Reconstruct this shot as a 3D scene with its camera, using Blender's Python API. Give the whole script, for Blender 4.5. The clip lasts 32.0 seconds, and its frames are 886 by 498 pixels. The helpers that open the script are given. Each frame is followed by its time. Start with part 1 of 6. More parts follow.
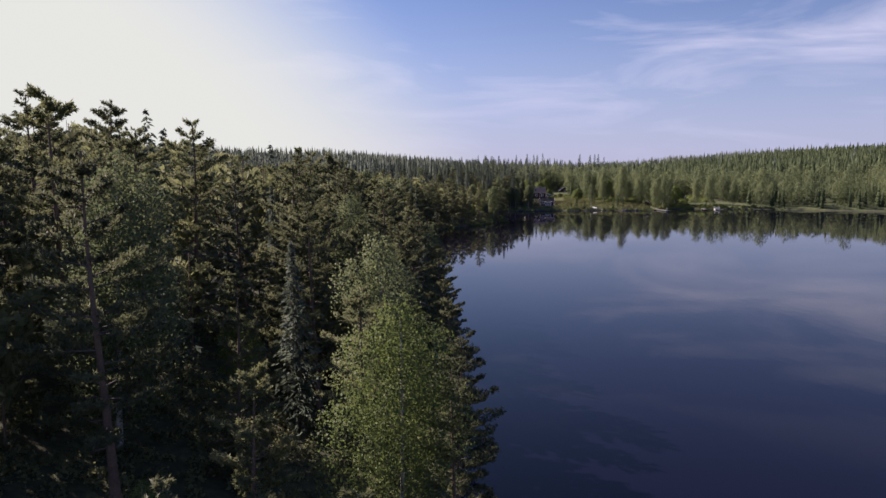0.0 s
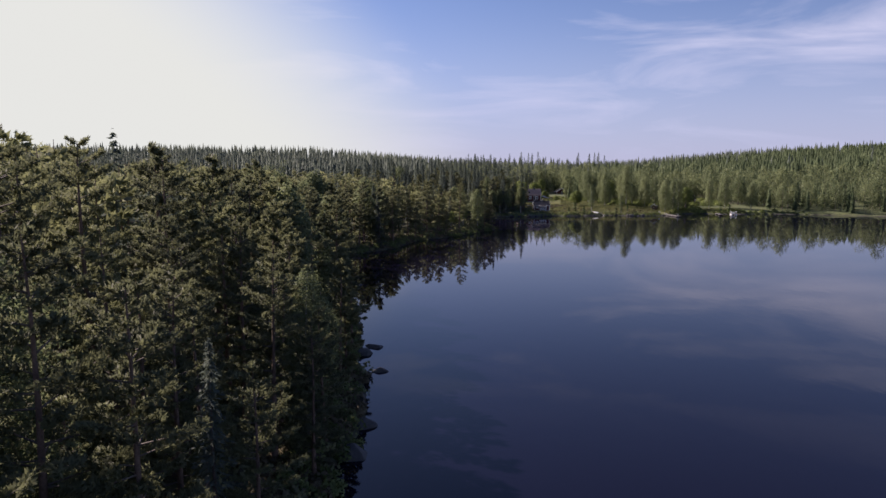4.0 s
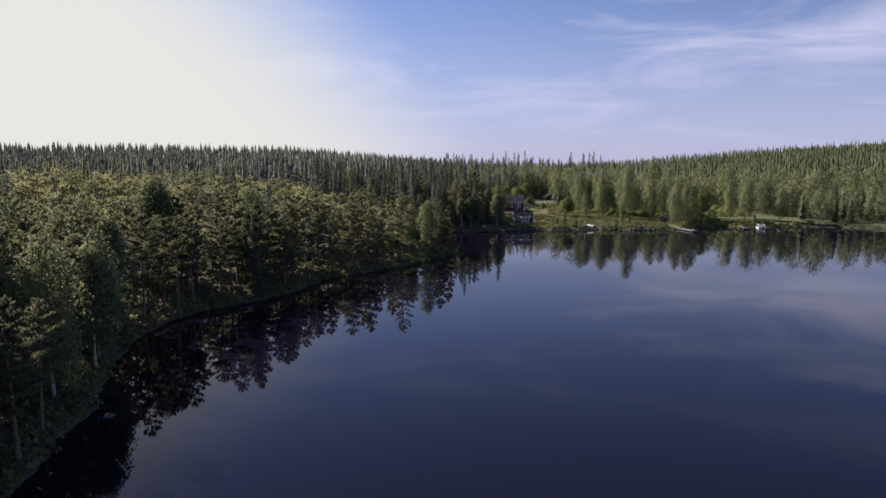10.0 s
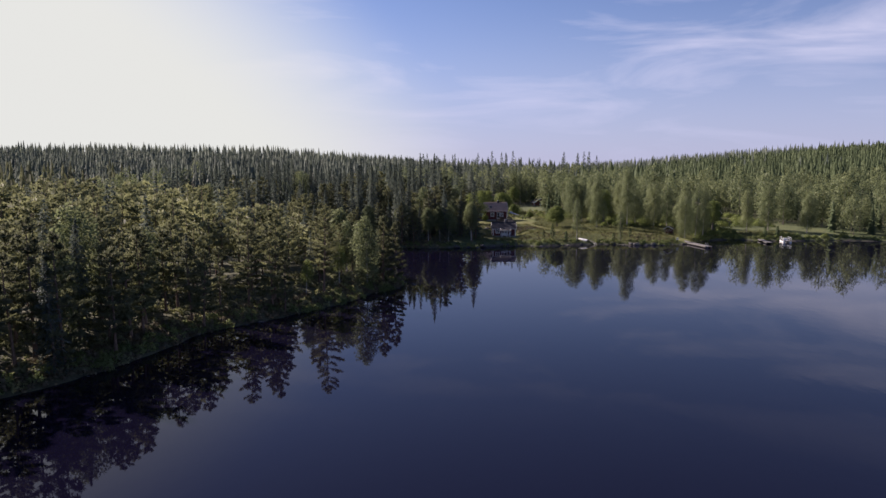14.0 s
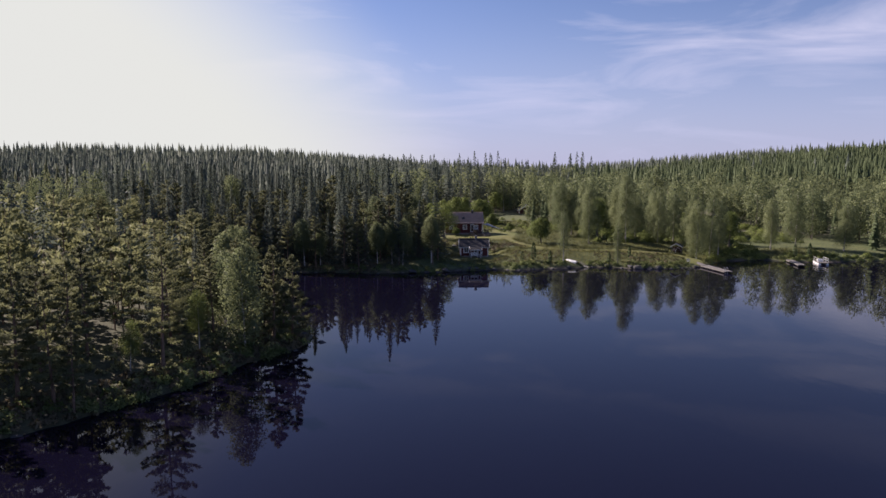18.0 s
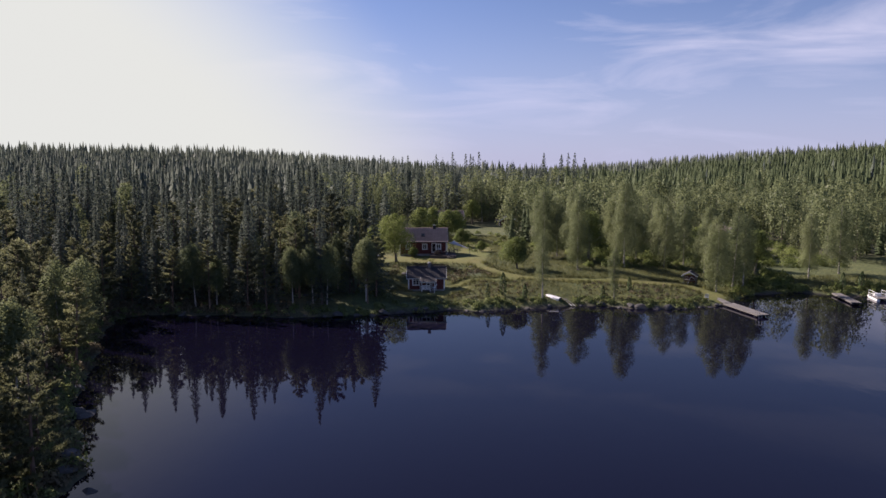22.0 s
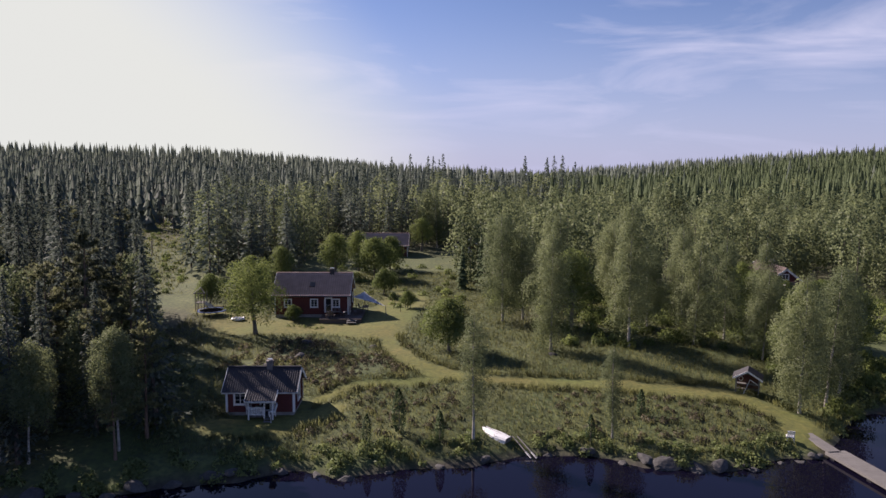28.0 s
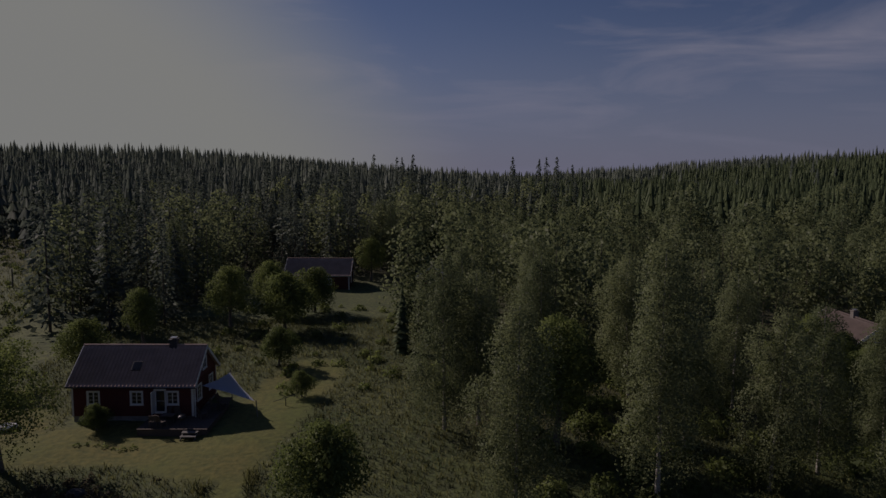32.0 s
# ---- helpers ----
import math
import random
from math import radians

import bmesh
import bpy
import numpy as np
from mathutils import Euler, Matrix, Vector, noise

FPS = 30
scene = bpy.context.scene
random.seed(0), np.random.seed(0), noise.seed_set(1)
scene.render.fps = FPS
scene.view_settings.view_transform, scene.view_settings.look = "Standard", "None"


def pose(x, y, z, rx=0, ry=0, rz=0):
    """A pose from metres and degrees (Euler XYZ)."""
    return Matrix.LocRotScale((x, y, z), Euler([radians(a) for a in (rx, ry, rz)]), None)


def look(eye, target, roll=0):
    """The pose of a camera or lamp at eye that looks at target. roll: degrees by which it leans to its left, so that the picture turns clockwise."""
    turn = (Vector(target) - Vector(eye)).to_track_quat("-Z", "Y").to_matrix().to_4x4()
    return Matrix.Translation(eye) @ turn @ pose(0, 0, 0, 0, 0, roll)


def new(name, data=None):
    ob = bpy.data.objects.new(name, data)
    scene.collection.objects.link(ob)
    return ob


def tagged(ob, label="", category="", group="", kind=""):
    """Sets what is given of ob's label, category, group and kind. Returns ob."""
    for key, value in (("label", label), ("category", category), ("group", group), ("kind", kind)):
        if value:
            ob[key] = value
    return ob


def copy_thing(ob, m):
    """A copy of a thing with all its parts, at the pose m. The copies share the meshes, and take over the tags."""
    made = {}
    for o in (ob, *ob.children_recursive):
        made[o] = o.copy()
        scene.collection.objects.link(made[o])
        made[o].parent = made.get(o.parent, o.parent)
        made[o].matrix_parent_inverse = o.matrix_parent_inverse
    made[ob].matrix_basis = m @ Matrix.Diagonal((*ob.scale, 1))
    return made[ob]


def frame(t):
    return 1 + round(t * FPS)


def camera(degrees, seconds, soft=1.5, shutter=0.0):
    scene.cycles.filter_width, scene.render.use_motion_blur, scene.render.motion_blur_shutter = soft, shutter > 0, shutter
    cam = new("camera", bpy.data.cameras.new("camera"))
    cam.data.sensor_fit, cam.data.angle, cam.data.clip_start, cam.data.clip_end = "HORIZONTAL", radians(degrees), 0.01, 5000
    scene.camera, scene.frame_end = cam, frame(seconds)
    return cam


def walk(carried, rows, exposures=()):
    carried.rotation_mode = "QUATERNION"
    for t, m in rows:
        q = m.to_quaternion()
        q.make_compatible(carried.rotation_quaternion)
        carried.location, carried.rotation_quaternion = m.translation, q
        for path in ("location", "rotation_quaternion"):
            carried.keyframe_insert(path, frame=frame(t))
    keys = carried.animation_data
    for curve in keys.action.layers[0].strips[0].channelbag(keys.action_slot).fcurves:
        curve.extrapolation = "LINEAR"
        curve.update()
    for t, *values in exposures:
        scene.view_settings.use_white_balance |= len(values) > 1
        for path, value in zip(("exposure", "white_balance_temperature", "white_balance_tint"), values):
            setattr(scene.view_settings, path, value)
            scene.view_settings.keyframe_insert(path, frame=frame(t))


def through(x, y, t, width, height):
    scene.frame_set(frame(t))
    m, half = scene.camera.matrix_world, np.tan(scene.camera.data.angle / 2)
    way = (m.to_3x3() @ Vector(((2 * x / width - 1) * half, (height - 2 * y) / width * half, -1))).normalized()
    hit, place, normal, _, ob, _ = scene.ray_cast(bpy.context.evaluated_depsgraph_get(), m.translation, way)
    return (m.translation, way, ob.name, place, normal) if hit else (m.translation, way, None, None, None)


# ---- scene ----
# camera: seconds, place, degrees of pitch, roll and yaw
cam = camera(66.0, 32.0)
PATH = [
    (0, 0.397, 3.867, 16.601, -6.459, 0.017, -0.000),
    (0.5, 1.129, 8.245, 16.610, -6.471, 0.007, -0.024),
    (1, 1.884, 12.617, 16.626, -6.471, 0.017, -0.047),
    (1.5, 2.662, 16.984, 16.647, -6.471, 0.037, -0.083),
    (2, 3.462, 21.346, 16.675, -6.507, -0.033, -0.119),
    (2.5, 4.283, 25.702, 16.707, -6.519, -0.023, -0.142),
    (3, 5.126, 30.054, 16.745, -6.507, 0.007, -0.166),
    (3.5, 5.989, 34.402, 16.788, -6.507, 0.017, -0.178),
    (5.5, 9.633, 51.750, 17.011, -6.495, 0.008, -0.273),
    (6, 10.589, 56.078, 17.078, -6.507, 0.008, -0.320),
    (6.5, 11.562, 60.402, 17.150, -6.507, 0.018, -0.332),
    (7, 12.551, 64.723, 17.226, -6.507, 0.028, -0.368),
    (7.5, 13.555, 69.042, 17.307, -6.507, 0.018, -0.392),
    (8, 14.574, 73.357, 17.391, -6.495, 0.028, -0.415),
    (8.5, 15.608, 77.671, 17.479, -6.495, 0.008, -0.439),
    (9, 16.656, 81.981, 17.572, -6.507, -0.012, -0.463),
    (9.5, 17.716, 86.290, 17.667, -6.495, 0.019, -0.498),
    (10, 18.789, 90.597, 17.766, -6.507, 0.009, -0.546),
    (10.5, 19.874, 94.902, 17.869, -6.519, 0.009, -0.546),
    (11, 20.970, 99.206, 17.975, -6.519, 0.029, -0.581),
    (11.5, 22.077, 103.509, 18.083, -6.519, 0.009, -0.593),
    (12, 23.194, 107.810, 18.195, -6.507, 0.019, -0.617),
    (12.5, 24.320, 112.111, 18.310, -6.519, 0.029, -0.617),
    (13, 25.456, 116.411, 18.427, -6.519, 0.079, -0.652),
    (13.5, 26.599, 120.711, 18.547, -6.507, 0.089, -0.700),
    (14, 27.750, 125.010, 18.669, -6.483, 0.090, -0.736),
    (14.5, 28.909, 129.310, 18.794, -6.495, 0.090, -0.747),
    (16.5, 33.600, 146.512, 19.311, -6.495, 0.030, -0.854),
    (17, 34.784, 150.815, 19.445, -6.507, 0.040, -0.854),
    (17.5, 35.972, 155.119, 19.580, -6.483, 0.080, -0.878),
    (18, 37.162, 159.424, 19.717, -6.483, 0.041, -0.937),
    (18.5, 38.355, 163.731, 19.855, -6.483, 0.021, -0.961),
    (19, 39.549, 168.040, 19.994, -6.471, 0.041, -0.996),
    (19.5, 40.744, 172.351, 20.133, -6.447, 0.031, -1.020),
    (20, 41.939, 176.664, 20.274, -6.447, 0.051, -1.032),
    (20.5, 43.135, 180.980, 20.415, -6.436, 0.031, -1.067),
    (21, 44.329, 185.298, 20.557, -6.412, 0.041, -1.103),
    (21.5, 45.522, 189.620, 20.699, -6.424, 0.052, -1.127),
    (22, 46.713, 193.944, 20.841, -6.435, 0.042, -1.138),
    (22.5, 47.901, 198.272, 20.983, -6.435, 0.032, -1.150),
    (23, 49.086, 202.603, 21.125, -6.424, -0.038, -1.162),
    (23.5, 50.266, 206.939, 21.268, -6.412, -0.038, -1.186),
    (24, 51.443, 211.278, 21.409, -6.400, -0.048, -1.209),
    (24.5, 52.614, 215.621, 21.551, -6.400, -0.068, -1.233),
    (25, 53.780, 219.968, 21.692, -6.400, -0.047, -1.245),
    (25.5, 54.939, 224.321, 21.832, -6.400, -0.067, -1.268),
    (27.5, 59.500, 241.779, 22.382, -6.340, -0.257, -1.363),
    (28, 60.619, 246.158, 22.517, -6.316, -0.246, -1.363),
    (28.5, 61.727, 250.542, 22.650, -6.328, -0.296, -1.375),
    (29, 62.825, 254.932, 22.781, -6.304, -0.316, -1.386),
    (29.5, 63.911, 259.328, 22.910, -6.328, -0.306, -1.374),
    (30, 64.986, 263.731, 23.038, -6.328, -0.296, -1.374),
    (30.5, 66.049, 268.140, 23.163, -6.304, -0.326, -1.362),
    (31, 67.098, 272.557, 23.287, -6.328, -0.285, -1.350),
    (31.5, 68.134, 276.980, 23.407, -6.363, -0.305, -1.362),
    (32, 69.155, 281.411, 23.526, -6.244, -0.385, -1.314),
]
walk(cam, [(t, pose(x, y, z, 90 + p, 0, w) @ pose(0, 0, 0, 0, 0, -r)) for t, x, y, z, p, r, w in PATH],
     exposures=[(0, 0.6, 6350, 27), (31.4, 0.6, 6350, 27), (31.6, 0.42, 6350, 27), (31.8, -0.3, 6350, 27), (32.0, -1.45, 6350, 27)])

# ---- daylight ----
SUN_AZ, SUN_EL = -54.0, 34.0          # degrees to the left of straight ahead, degrees up
to_sun = Vector((math.sin(radians(SUN_AZ)) * math.cos(radians(SUN_EL)),
                 math.cos(radians(SUN_AZ)) * math.cos(radians(SUN_EL)), math.sin(radians(SUN_EL))))
sun = new("sun", bpy.data.lights.new("sun", "SUN"))
sun.data.energy, sun.data.angle, sun.data.color = 5.3, radians(0.6), (1.0, 0.91, 0.76)
sun.matrix_world = look(to_sun * 100, (0, 0, 0))


def make_sky():
    world = bpy.data.worlds.new("sky")
    scene.world = world
    world.use_nodes = True
    nt = world.node_tree
    n, l = nt.nodes, nt.links
    n.clear()
    out, bg = n.new("ShaderNodeOutputWorld"), n.new("ShaderNodeBackground")
    sky = n.new("ShaderNodeTexSky")
    sky.sky_type, sky.sun_disc = "NISHITA", False
    sky.sun_elevation, sky.sun_rotation = radians(SUN_EL), radians(SUN_AZ)
    sky.air_density, sky.dust_density, sky.ozone_density = 1.0, 0.4, 4.6
    coord = n.new("ShaderNodeTexCoord")
    # thin cirrus: noise drawn out along streaks
    mp = n.new("ShaderNodeMapping")
    mp.inputs["Rotation"].default_value = (0, 0, radians(8))
    mp.inputs["Scale"].default_value = (1.6, 1.2, 9.0)
    l.new(coord.outputs["Generated"], mp.inputs["Vector"])
    cl = n.new("ShaderNodeTexNoise")
    cl.inputs["Scale"].default_value, cl.inputs["Detail"].default_value = 2.1, 8
    cl.inputs["Roughness"].default_value, cl.inputs["Distortion"].default_value = 0.55, 0.5
    l.new(mp.outputs["Vector"], cl.inputs["Vector"])
    ramp = n.new("ShaderNodeMapRange")
    ramp.inputs["From Min"].default_value, ramp.inputs["From Max"].default_value = 0.47, 0.8
    ramp.inputs["To Max"].default_value = 0.75
    l.new(cl.outputs["Fac"], ramp.inputs["Value"])
    # clouds only low over the horizon
    sep = n.new("ShaderNodeSeparateXYZ")
    l.new(coord.outputs["Generated"], sep.inputs[0])
    low = n.new("ShaderNodeMapRange")
    low.inputs["From Min"].default_value, low.inputs["From Max"].default_value = 0.36, 0.17
    l.new(sep.outputs["Z"], low.inputs["Value"])
    thin = n.new("ShaderNodeMath")
    thin.operation = "MULTIPLY"
    l.new(ramp.outputs["Result"], thin.inputs[0])
    l.new(low.outputs["Result"], thin.inputs[1])
    # bright haze towards the sun, widest at the horizon
    dot = n.new("ShaderNodeVectorMath")
    dot.operation = "DOT_PRODUCT"
    l.new(coord.outputs["Generated"], dot.inputs[0])
    dot.inputs[1].default_value = (math.sin(radians(SUN_AZ)), math.cos(radians(SUN_AZ)), -0.55)
    veil = n.new("ShaderNodeMapRange")
    veil.interpolation_type = "SMOOTHSTEP"
    veil.inputs["From Min"].default_value, veil.inputs["From Max"].default_value = 0.49, 0.76
    l.new(dot.outputs["Value"], veil.inputs["Value"])
    cloud = n.new("ShaderNodeMix")
    cloud.data_type = "RGBA"
    l.new(thin.outputs[0], cloud.inputs["Factor"])
    cool = n.new("ShaderNodeMix")
    cool.data_type, cool.blend_type = "RGBA", "MULTIPLY"
    cool.inputs["Factor"].default_value = 1.0
    l.new(sky.outputs["Color"], cool.inputs["A"])
    cool.inputs["B"].default_value = (1.03, 0.98, 1.05, 1)
    l.new(cool.outputs["Result"], cloud.inputs["A"])
    cloud.inputs["B"].default_value = (9.0, 9.2, 10.0, 1)
    # pale haze over the horizon
    dim = n.new("ShaderNodeMapRange")
    dim.interpolation_type = "SMOOTHSTEP"
    dim.inputs["From Min"].default_value, dim.inputs["From Max"].default_value = 0.26, -0.02
    dim.inputs["To Max"].default_value = 0.75
    l.new(sep.outputs["Z"], dim.inputs["Value"])
    pale = n.new("ShaderNodeMix")
    pale.data_type = "RGBA"
    l.new(dim.outputs["Result"], pale.inputs["Factor"])
    l.new(cloud.outputs["Result"], pale.inputs["A"])
    pale.inputs["B"].default_value = (4.8, 5.45, 7.5, 1)
    glow = n.new("ShaderNodeMix")
    glow.data_type = "RGBA"
    l.new(veil.outputs["Result"], glow.inputs["Factor"])
    l.new(pale.outputs["Result"], glow.inputs["A"])
    glow.inputs["B"].default_value = (7.85, 8.55, 7.4, 1)
    l.new(glow.outputs["Result"], bg.inputs["Color"])
    bg.inputs["Strength"].default_value = 0.063
    l.new(bg.outputs["Background"], out.inputs["Surface"])


make_sky()

# ---- materials ----
def material(name, base, rough=0.8, metal=0.0, vary=0.25, scale=3.0, fine=40.0, bump=0.3, island=0.0, obj=0.0, coords="Object", dark=None):
    """A procedural surface: two scales of colour variation, relief, and optional tone changes per piece."""
    m = bpy.data.materials.new(name)
    m.use_nodes = True
    nt = m.node_tree
    n, l = nt.nodes, nt.links
    b = n["Principled BSDF"]
    b.inputs["Roughness"].default_value, b.inputs["Metallic"].default_value = rough, metal
    tc = n.new("ShaderNodeTexCoord")
    big, small = n.new("ShaderNodeTexNoise"), n.new("ShaderNodeTexNoise")
    for tex, s, det in ((big, scale, 4), (small, fine, 3)):
        tex.inputs["Scale"].default_value, tex.inputs["Detail"].default_value = s, det
        l.new(tc.outputs[coords], tex.inputs["Vector"])
    add = n.new("ShaderNodeMath")
    add.operation = "ADD"
    l.new(big.outputs["Fac"], add.inputs[0])
    l.new(small.outputs["Fac"], add.inputs[1])
    last = add.outputs[0]
    for amount, node, sock in ((island, "ShaderNodeNewGeometry", "Random Per Island"), (obj, "ShaderNodeObjectInfo", "Random")):
        if amount:
            g = n.new(node)
            mul = n.new("ShaderNodeMath")
            mul.operation = "MULTIPLY_ADD"
            l.new(g.outputs[sock], mul.inputs[0])
            mul.inputs[1].default_value = amount
            l.new(last, mul.inputs[2])
            last = mul.outputs[0]
    mr = n.new("ShaderNodeMapRange")
    mr.inputs["From Min"].default_value, mr.inputs["From Max"].default_value = 0.6, 1.4 + island + obj
    l.new(last, mr.inputs["Value"])
    mix = n.new("ShaderNodeMix")
    mix.data_type = "RGBA"
    l.new(mr.outputs["Result"], mix.inputs["Factor"])
    lo = dark or [c * (1 - vary) for c in base]
    mix.inputs["A"].default_value = (*lo, 1)
    mix.inputs["B"].default_value = (*[min(1, c * (1 + vary)) for c in base], 1)
    l.new(mix.outputs["Result"], b.inputs["Base Color"])
    if bump:
        bp = n.new("ShaderNodeBump")
        bp.inputs["Strength"].default_value, bp.inputs["Distance"].default_value = bump, 0.03
        l.new(small.outputs["Fac"], bp.inputs["Height"])
        l.new(bp.outputs["Normal"], b.inputs["Normal"])
    return m


def foliage(name, dark, light, through=0.35, obj=0.5):
    """Leaves or needles: tone by leaf, by height noise and by tree; some light comes through."""
    m = bpy.data.materials.new(name)
    m.use_nodes = True
    nt = m.node_tree
    n, l = nt.nodes, nt.links
    n.clear()
    out = n.new("ShaderNodeOutputMaterial")
    geo, info, tc = n.new("ShaderNodeNewGeometry"), n.new("ShaderNodeObjectInfo"), n.new("ShaderNodeTexCoord")
    tone = n.new("ShaderNodeAttribute")
    tone.attribute_name = "tone"
    noise_ = n.new("ShaderNodeTexNoise")
    noise_.inputs["Scale"].default_value = 0.7
    l.new(tc.outputs["Object"], noise_.inputs["Vector"])
    s = n.new("ShaderNodeMath")
    s.operation = "MULTIPLY_ADD"
    l.new(geo.outputs["Random Per Island"], s.inputs[0])
    s.inputs[1].default_value = 0.22
    l.new(noise_.outputs["Fac"], s.inputs[2])
    s2 = n.new("ShaderNodeMath")
    s2.operation = "MULTIPLY_ADD"
    l.new(info.outputs["Random"], s2.inputs[0])
    s2.inputs[1].default_value = obj
    l.new(s.outputs[0], s2.inputs[2])
    s3 = n.new("ShaderNodeMath")
    s3.operation = "ADD"
    l.new(tone.outputs["Fac"], s3.inputs[0])
    l.new(s2.outputs[0], s3.inputs[1])
    mr = n.new("ShaderNodeMapRange")
    mr.inputs["From Min"].default_value, mr.inputs["From Max"].default_value = 0.4, 1.3
    l.new(s3.outputs[0], mr.inputs["Value"])
    mix = n.new("ShaderNodeMix")
    mix.data_type = "RGBA"
    l.new(mr.outputs["Result"], mix.inputs["Factor"])
    mix.inputs["A"].default_value, mix.inputs["B"].default_value = (*dark, 1), (*light, 1)
    dif, tra, glo = n.new("ShaderNodeBsdfDiffuse"), n.new("ShaderNodeBsdfTranslucent"), n.new("ShaderNodeBsdfGlossy")
    glo.inputs["Roughness"].default_value = 0.5
    for sh in (dif, tra):
        l.new(mix.outputs["Result"], sh.inputs["Color"])
    m1, m2 = n.new("ShaderNodeMixShader"), n.new("ShaderNodeMixShader")
    m1.inputs["Fac"].default_value, m2.inputs["Fac"].default_value = through, 0.012
    l.new(dif.outputs[0], m1.inputs[1])
    l.new(tra.outputs[0], m1.inputs[2])
    l.new(m1.outputs[0], m2.inputs[1])
    l.new(glo.outputs[0], m2.inputs[2])
    l.new(m2.outputs[0], out.inputs["Surface"])
    return m


PINE = foliage("pine_needles", (0.095, 0.106, 0.066), (0.255, 0.265, 0.125), 0.48)
SPRUCE = foliage("spruce_needles", (0.092, 0.116, 0.102), (0.150, 0.178, 0.132), 0.38)
BIRCH = foliage("birch_leaves", (0.110, 0.140, 0.070), (0.240, 0.270, 0.128), 0.48)
LEAF = foliage("broad_leaves", (0.085, 0.118, 0.036), (0.220, 0.262, 0.080), 0.48)
PLANT = foliage("young_spruce_needles", (0.085, 0.115, 0.058), (0.150, 0.185, 0.090), 0.35)
JUNIPER = foliage("juniper_needles", (0.026, 0.050, 0.024), (0.099, 0.140, 0.060), 0.15)
GRASS = foliage("meadow_grass_blades", (0.090, 0.098, 0.034), (0.225, 0.232, 0.082), 0.4)
REED = foliage("shore_plants", (0.048, 0.083, 0.028), (0.199, 0.236, 0.087), 0.4)
HEATH = foliage("dry_heath", (0.086, 0.076, 0.050), (0.185, 0.158, 0.098), 0.35)
PINE_BARK = material("pine_bark", (0.16, 0.105, 0.075), 0.9, vary=0.4, scale=2, fine=14, bump=0.6)
SPRUCE_BARK = material("spruce_bark", (0.11, 0.085, 0.07), 0.9, vary=0.35, scale=2, fine=14, bump=0.6)
BIRCH_BARK = material("birch_bark", (0.46, 0.43, 0.39), 0.7, vary=0.25, scale=2.5, fine=9, bump=0.3, dark=(0.16, 0.14, 0.12))
TWIG = material("brown_twigs", (0.115, 0.095, 0.080), 0.9, vary=0.3, scale=2, fine=12, bump=0.4)
GREY_BARK = material("grey_bark", (0.17, 0.145, 0.115), 0.9, vary=0.3, scale=2, fine=12, bump=0.6)
ROCK = material("lichen_rock", (0.068, 0.065, 0.063), 0.9, vary=0.45, scale=1.2, fine=9, bump=0.8, obj=0.2)
RED = material("falu_red_boards", (0.110, 0.028, 0.025), 0.85, vary=0.25, scale=1.5, fine=22, bump=0.3)
DARKRED = material("weathered_red_boards", (0.105, 0.034, 0.028), 0.9, vary=0.3, scale=1.2, fine=18, bump=0.4)
WHITE = material("white_paint", (0.74, 0.73, 0.70), 0.55, vary=0.08, scale=2, fine=30, bump=0.1)
TILE = material("clay_roof_tile", (0.40, 0.275, 0.230), 0.8, vary=0.4, scale=1.2, fine=12, bump=0.4, obj=0.35)
DARKTILE = material("dark_roof_sheet", (0.046, 0.043, 0.047), 0.75, vary=0.3, scale=1.0, fine=10, bump=0.2)
BROWNTILE = material("brown_roof_tile", (0.115, 0.084, 0.076), 0.8, vary=0.3, scale=1.2, fine=12, bump=0.4)
BRICK = material("chimney_plaster", (0.20, 0.18, 0.165), 0.85, vary=0.25, scale=3, fine=20, bump=0.4)
STONE = material("foundation_stone", (0.26, 0.25, 0.24), 0.9, vary=0.3, scale=2, fine=12, bump=0.6)
GREYWOOD = material("weathered_grey_wood", (0.165, 0.155, 0.145), 0.85, vary=0.25, scale=1.5, fine=18, bump=0.4, obj=0.3)
DECKWOOD = material("brown_deck_boards", (0.105, 0.080, 0.068), 0.8, vary=0.25, scale=1.5, fine=18, bump=0.3, obj=0.3)
DARKMETAL = material("dark_metal", (0.05, 0.05, 0.055), 0.45, 0.6, vary=0.2, scale=4, bump=0.05)
STEEL = material("galvanised_steel", (0.55, 0.56, 0.57), 0.35, 0.8, vary=0.15, scale=4, bump=0.05)
PLASTIC = material("white_plastic", (0.78, 0.78, 0.77), 0.4, vary=0.06, scale=3, bump=0.05)
SAIL = material("pale_sailcloth", (0.64, 0.66, 0.73), 0.7, vary=0.06, scale=2, fine=60, bump=0.1)
BLUE = material("blue_padding", (0.10, 0.16, 0.36), 0.6, vary=0.15, scale=3, bump=0.05)
NETTING = material("black_mesh", (0.03, 0.03, 0.035), 0.8, vary=0.2, scale=6, bump=0.1)
DARKCLOTH = material("grey_cloth", (0.12, 0.12, 0.13), 0.9, vary=0.2, scale=5, bump=0.2)
CURTAIN = material("white_curtain", (0.70, 0.68, 0.66), 0.9, vary=0.1, scale=6, bump=0.2)


def make_glass():
    m = bpy.data.materials.new("window_glass")
    m.use_nodes = True
    b = m.node_tree.nodes["Principled BSDF"]
    b.inputs["Base Color"].default_value = (0.02, 0.022, 0.026, 1)
    b.inputs["Roughness"].default_value = 0.05
    return m


GLASS = make_glass()


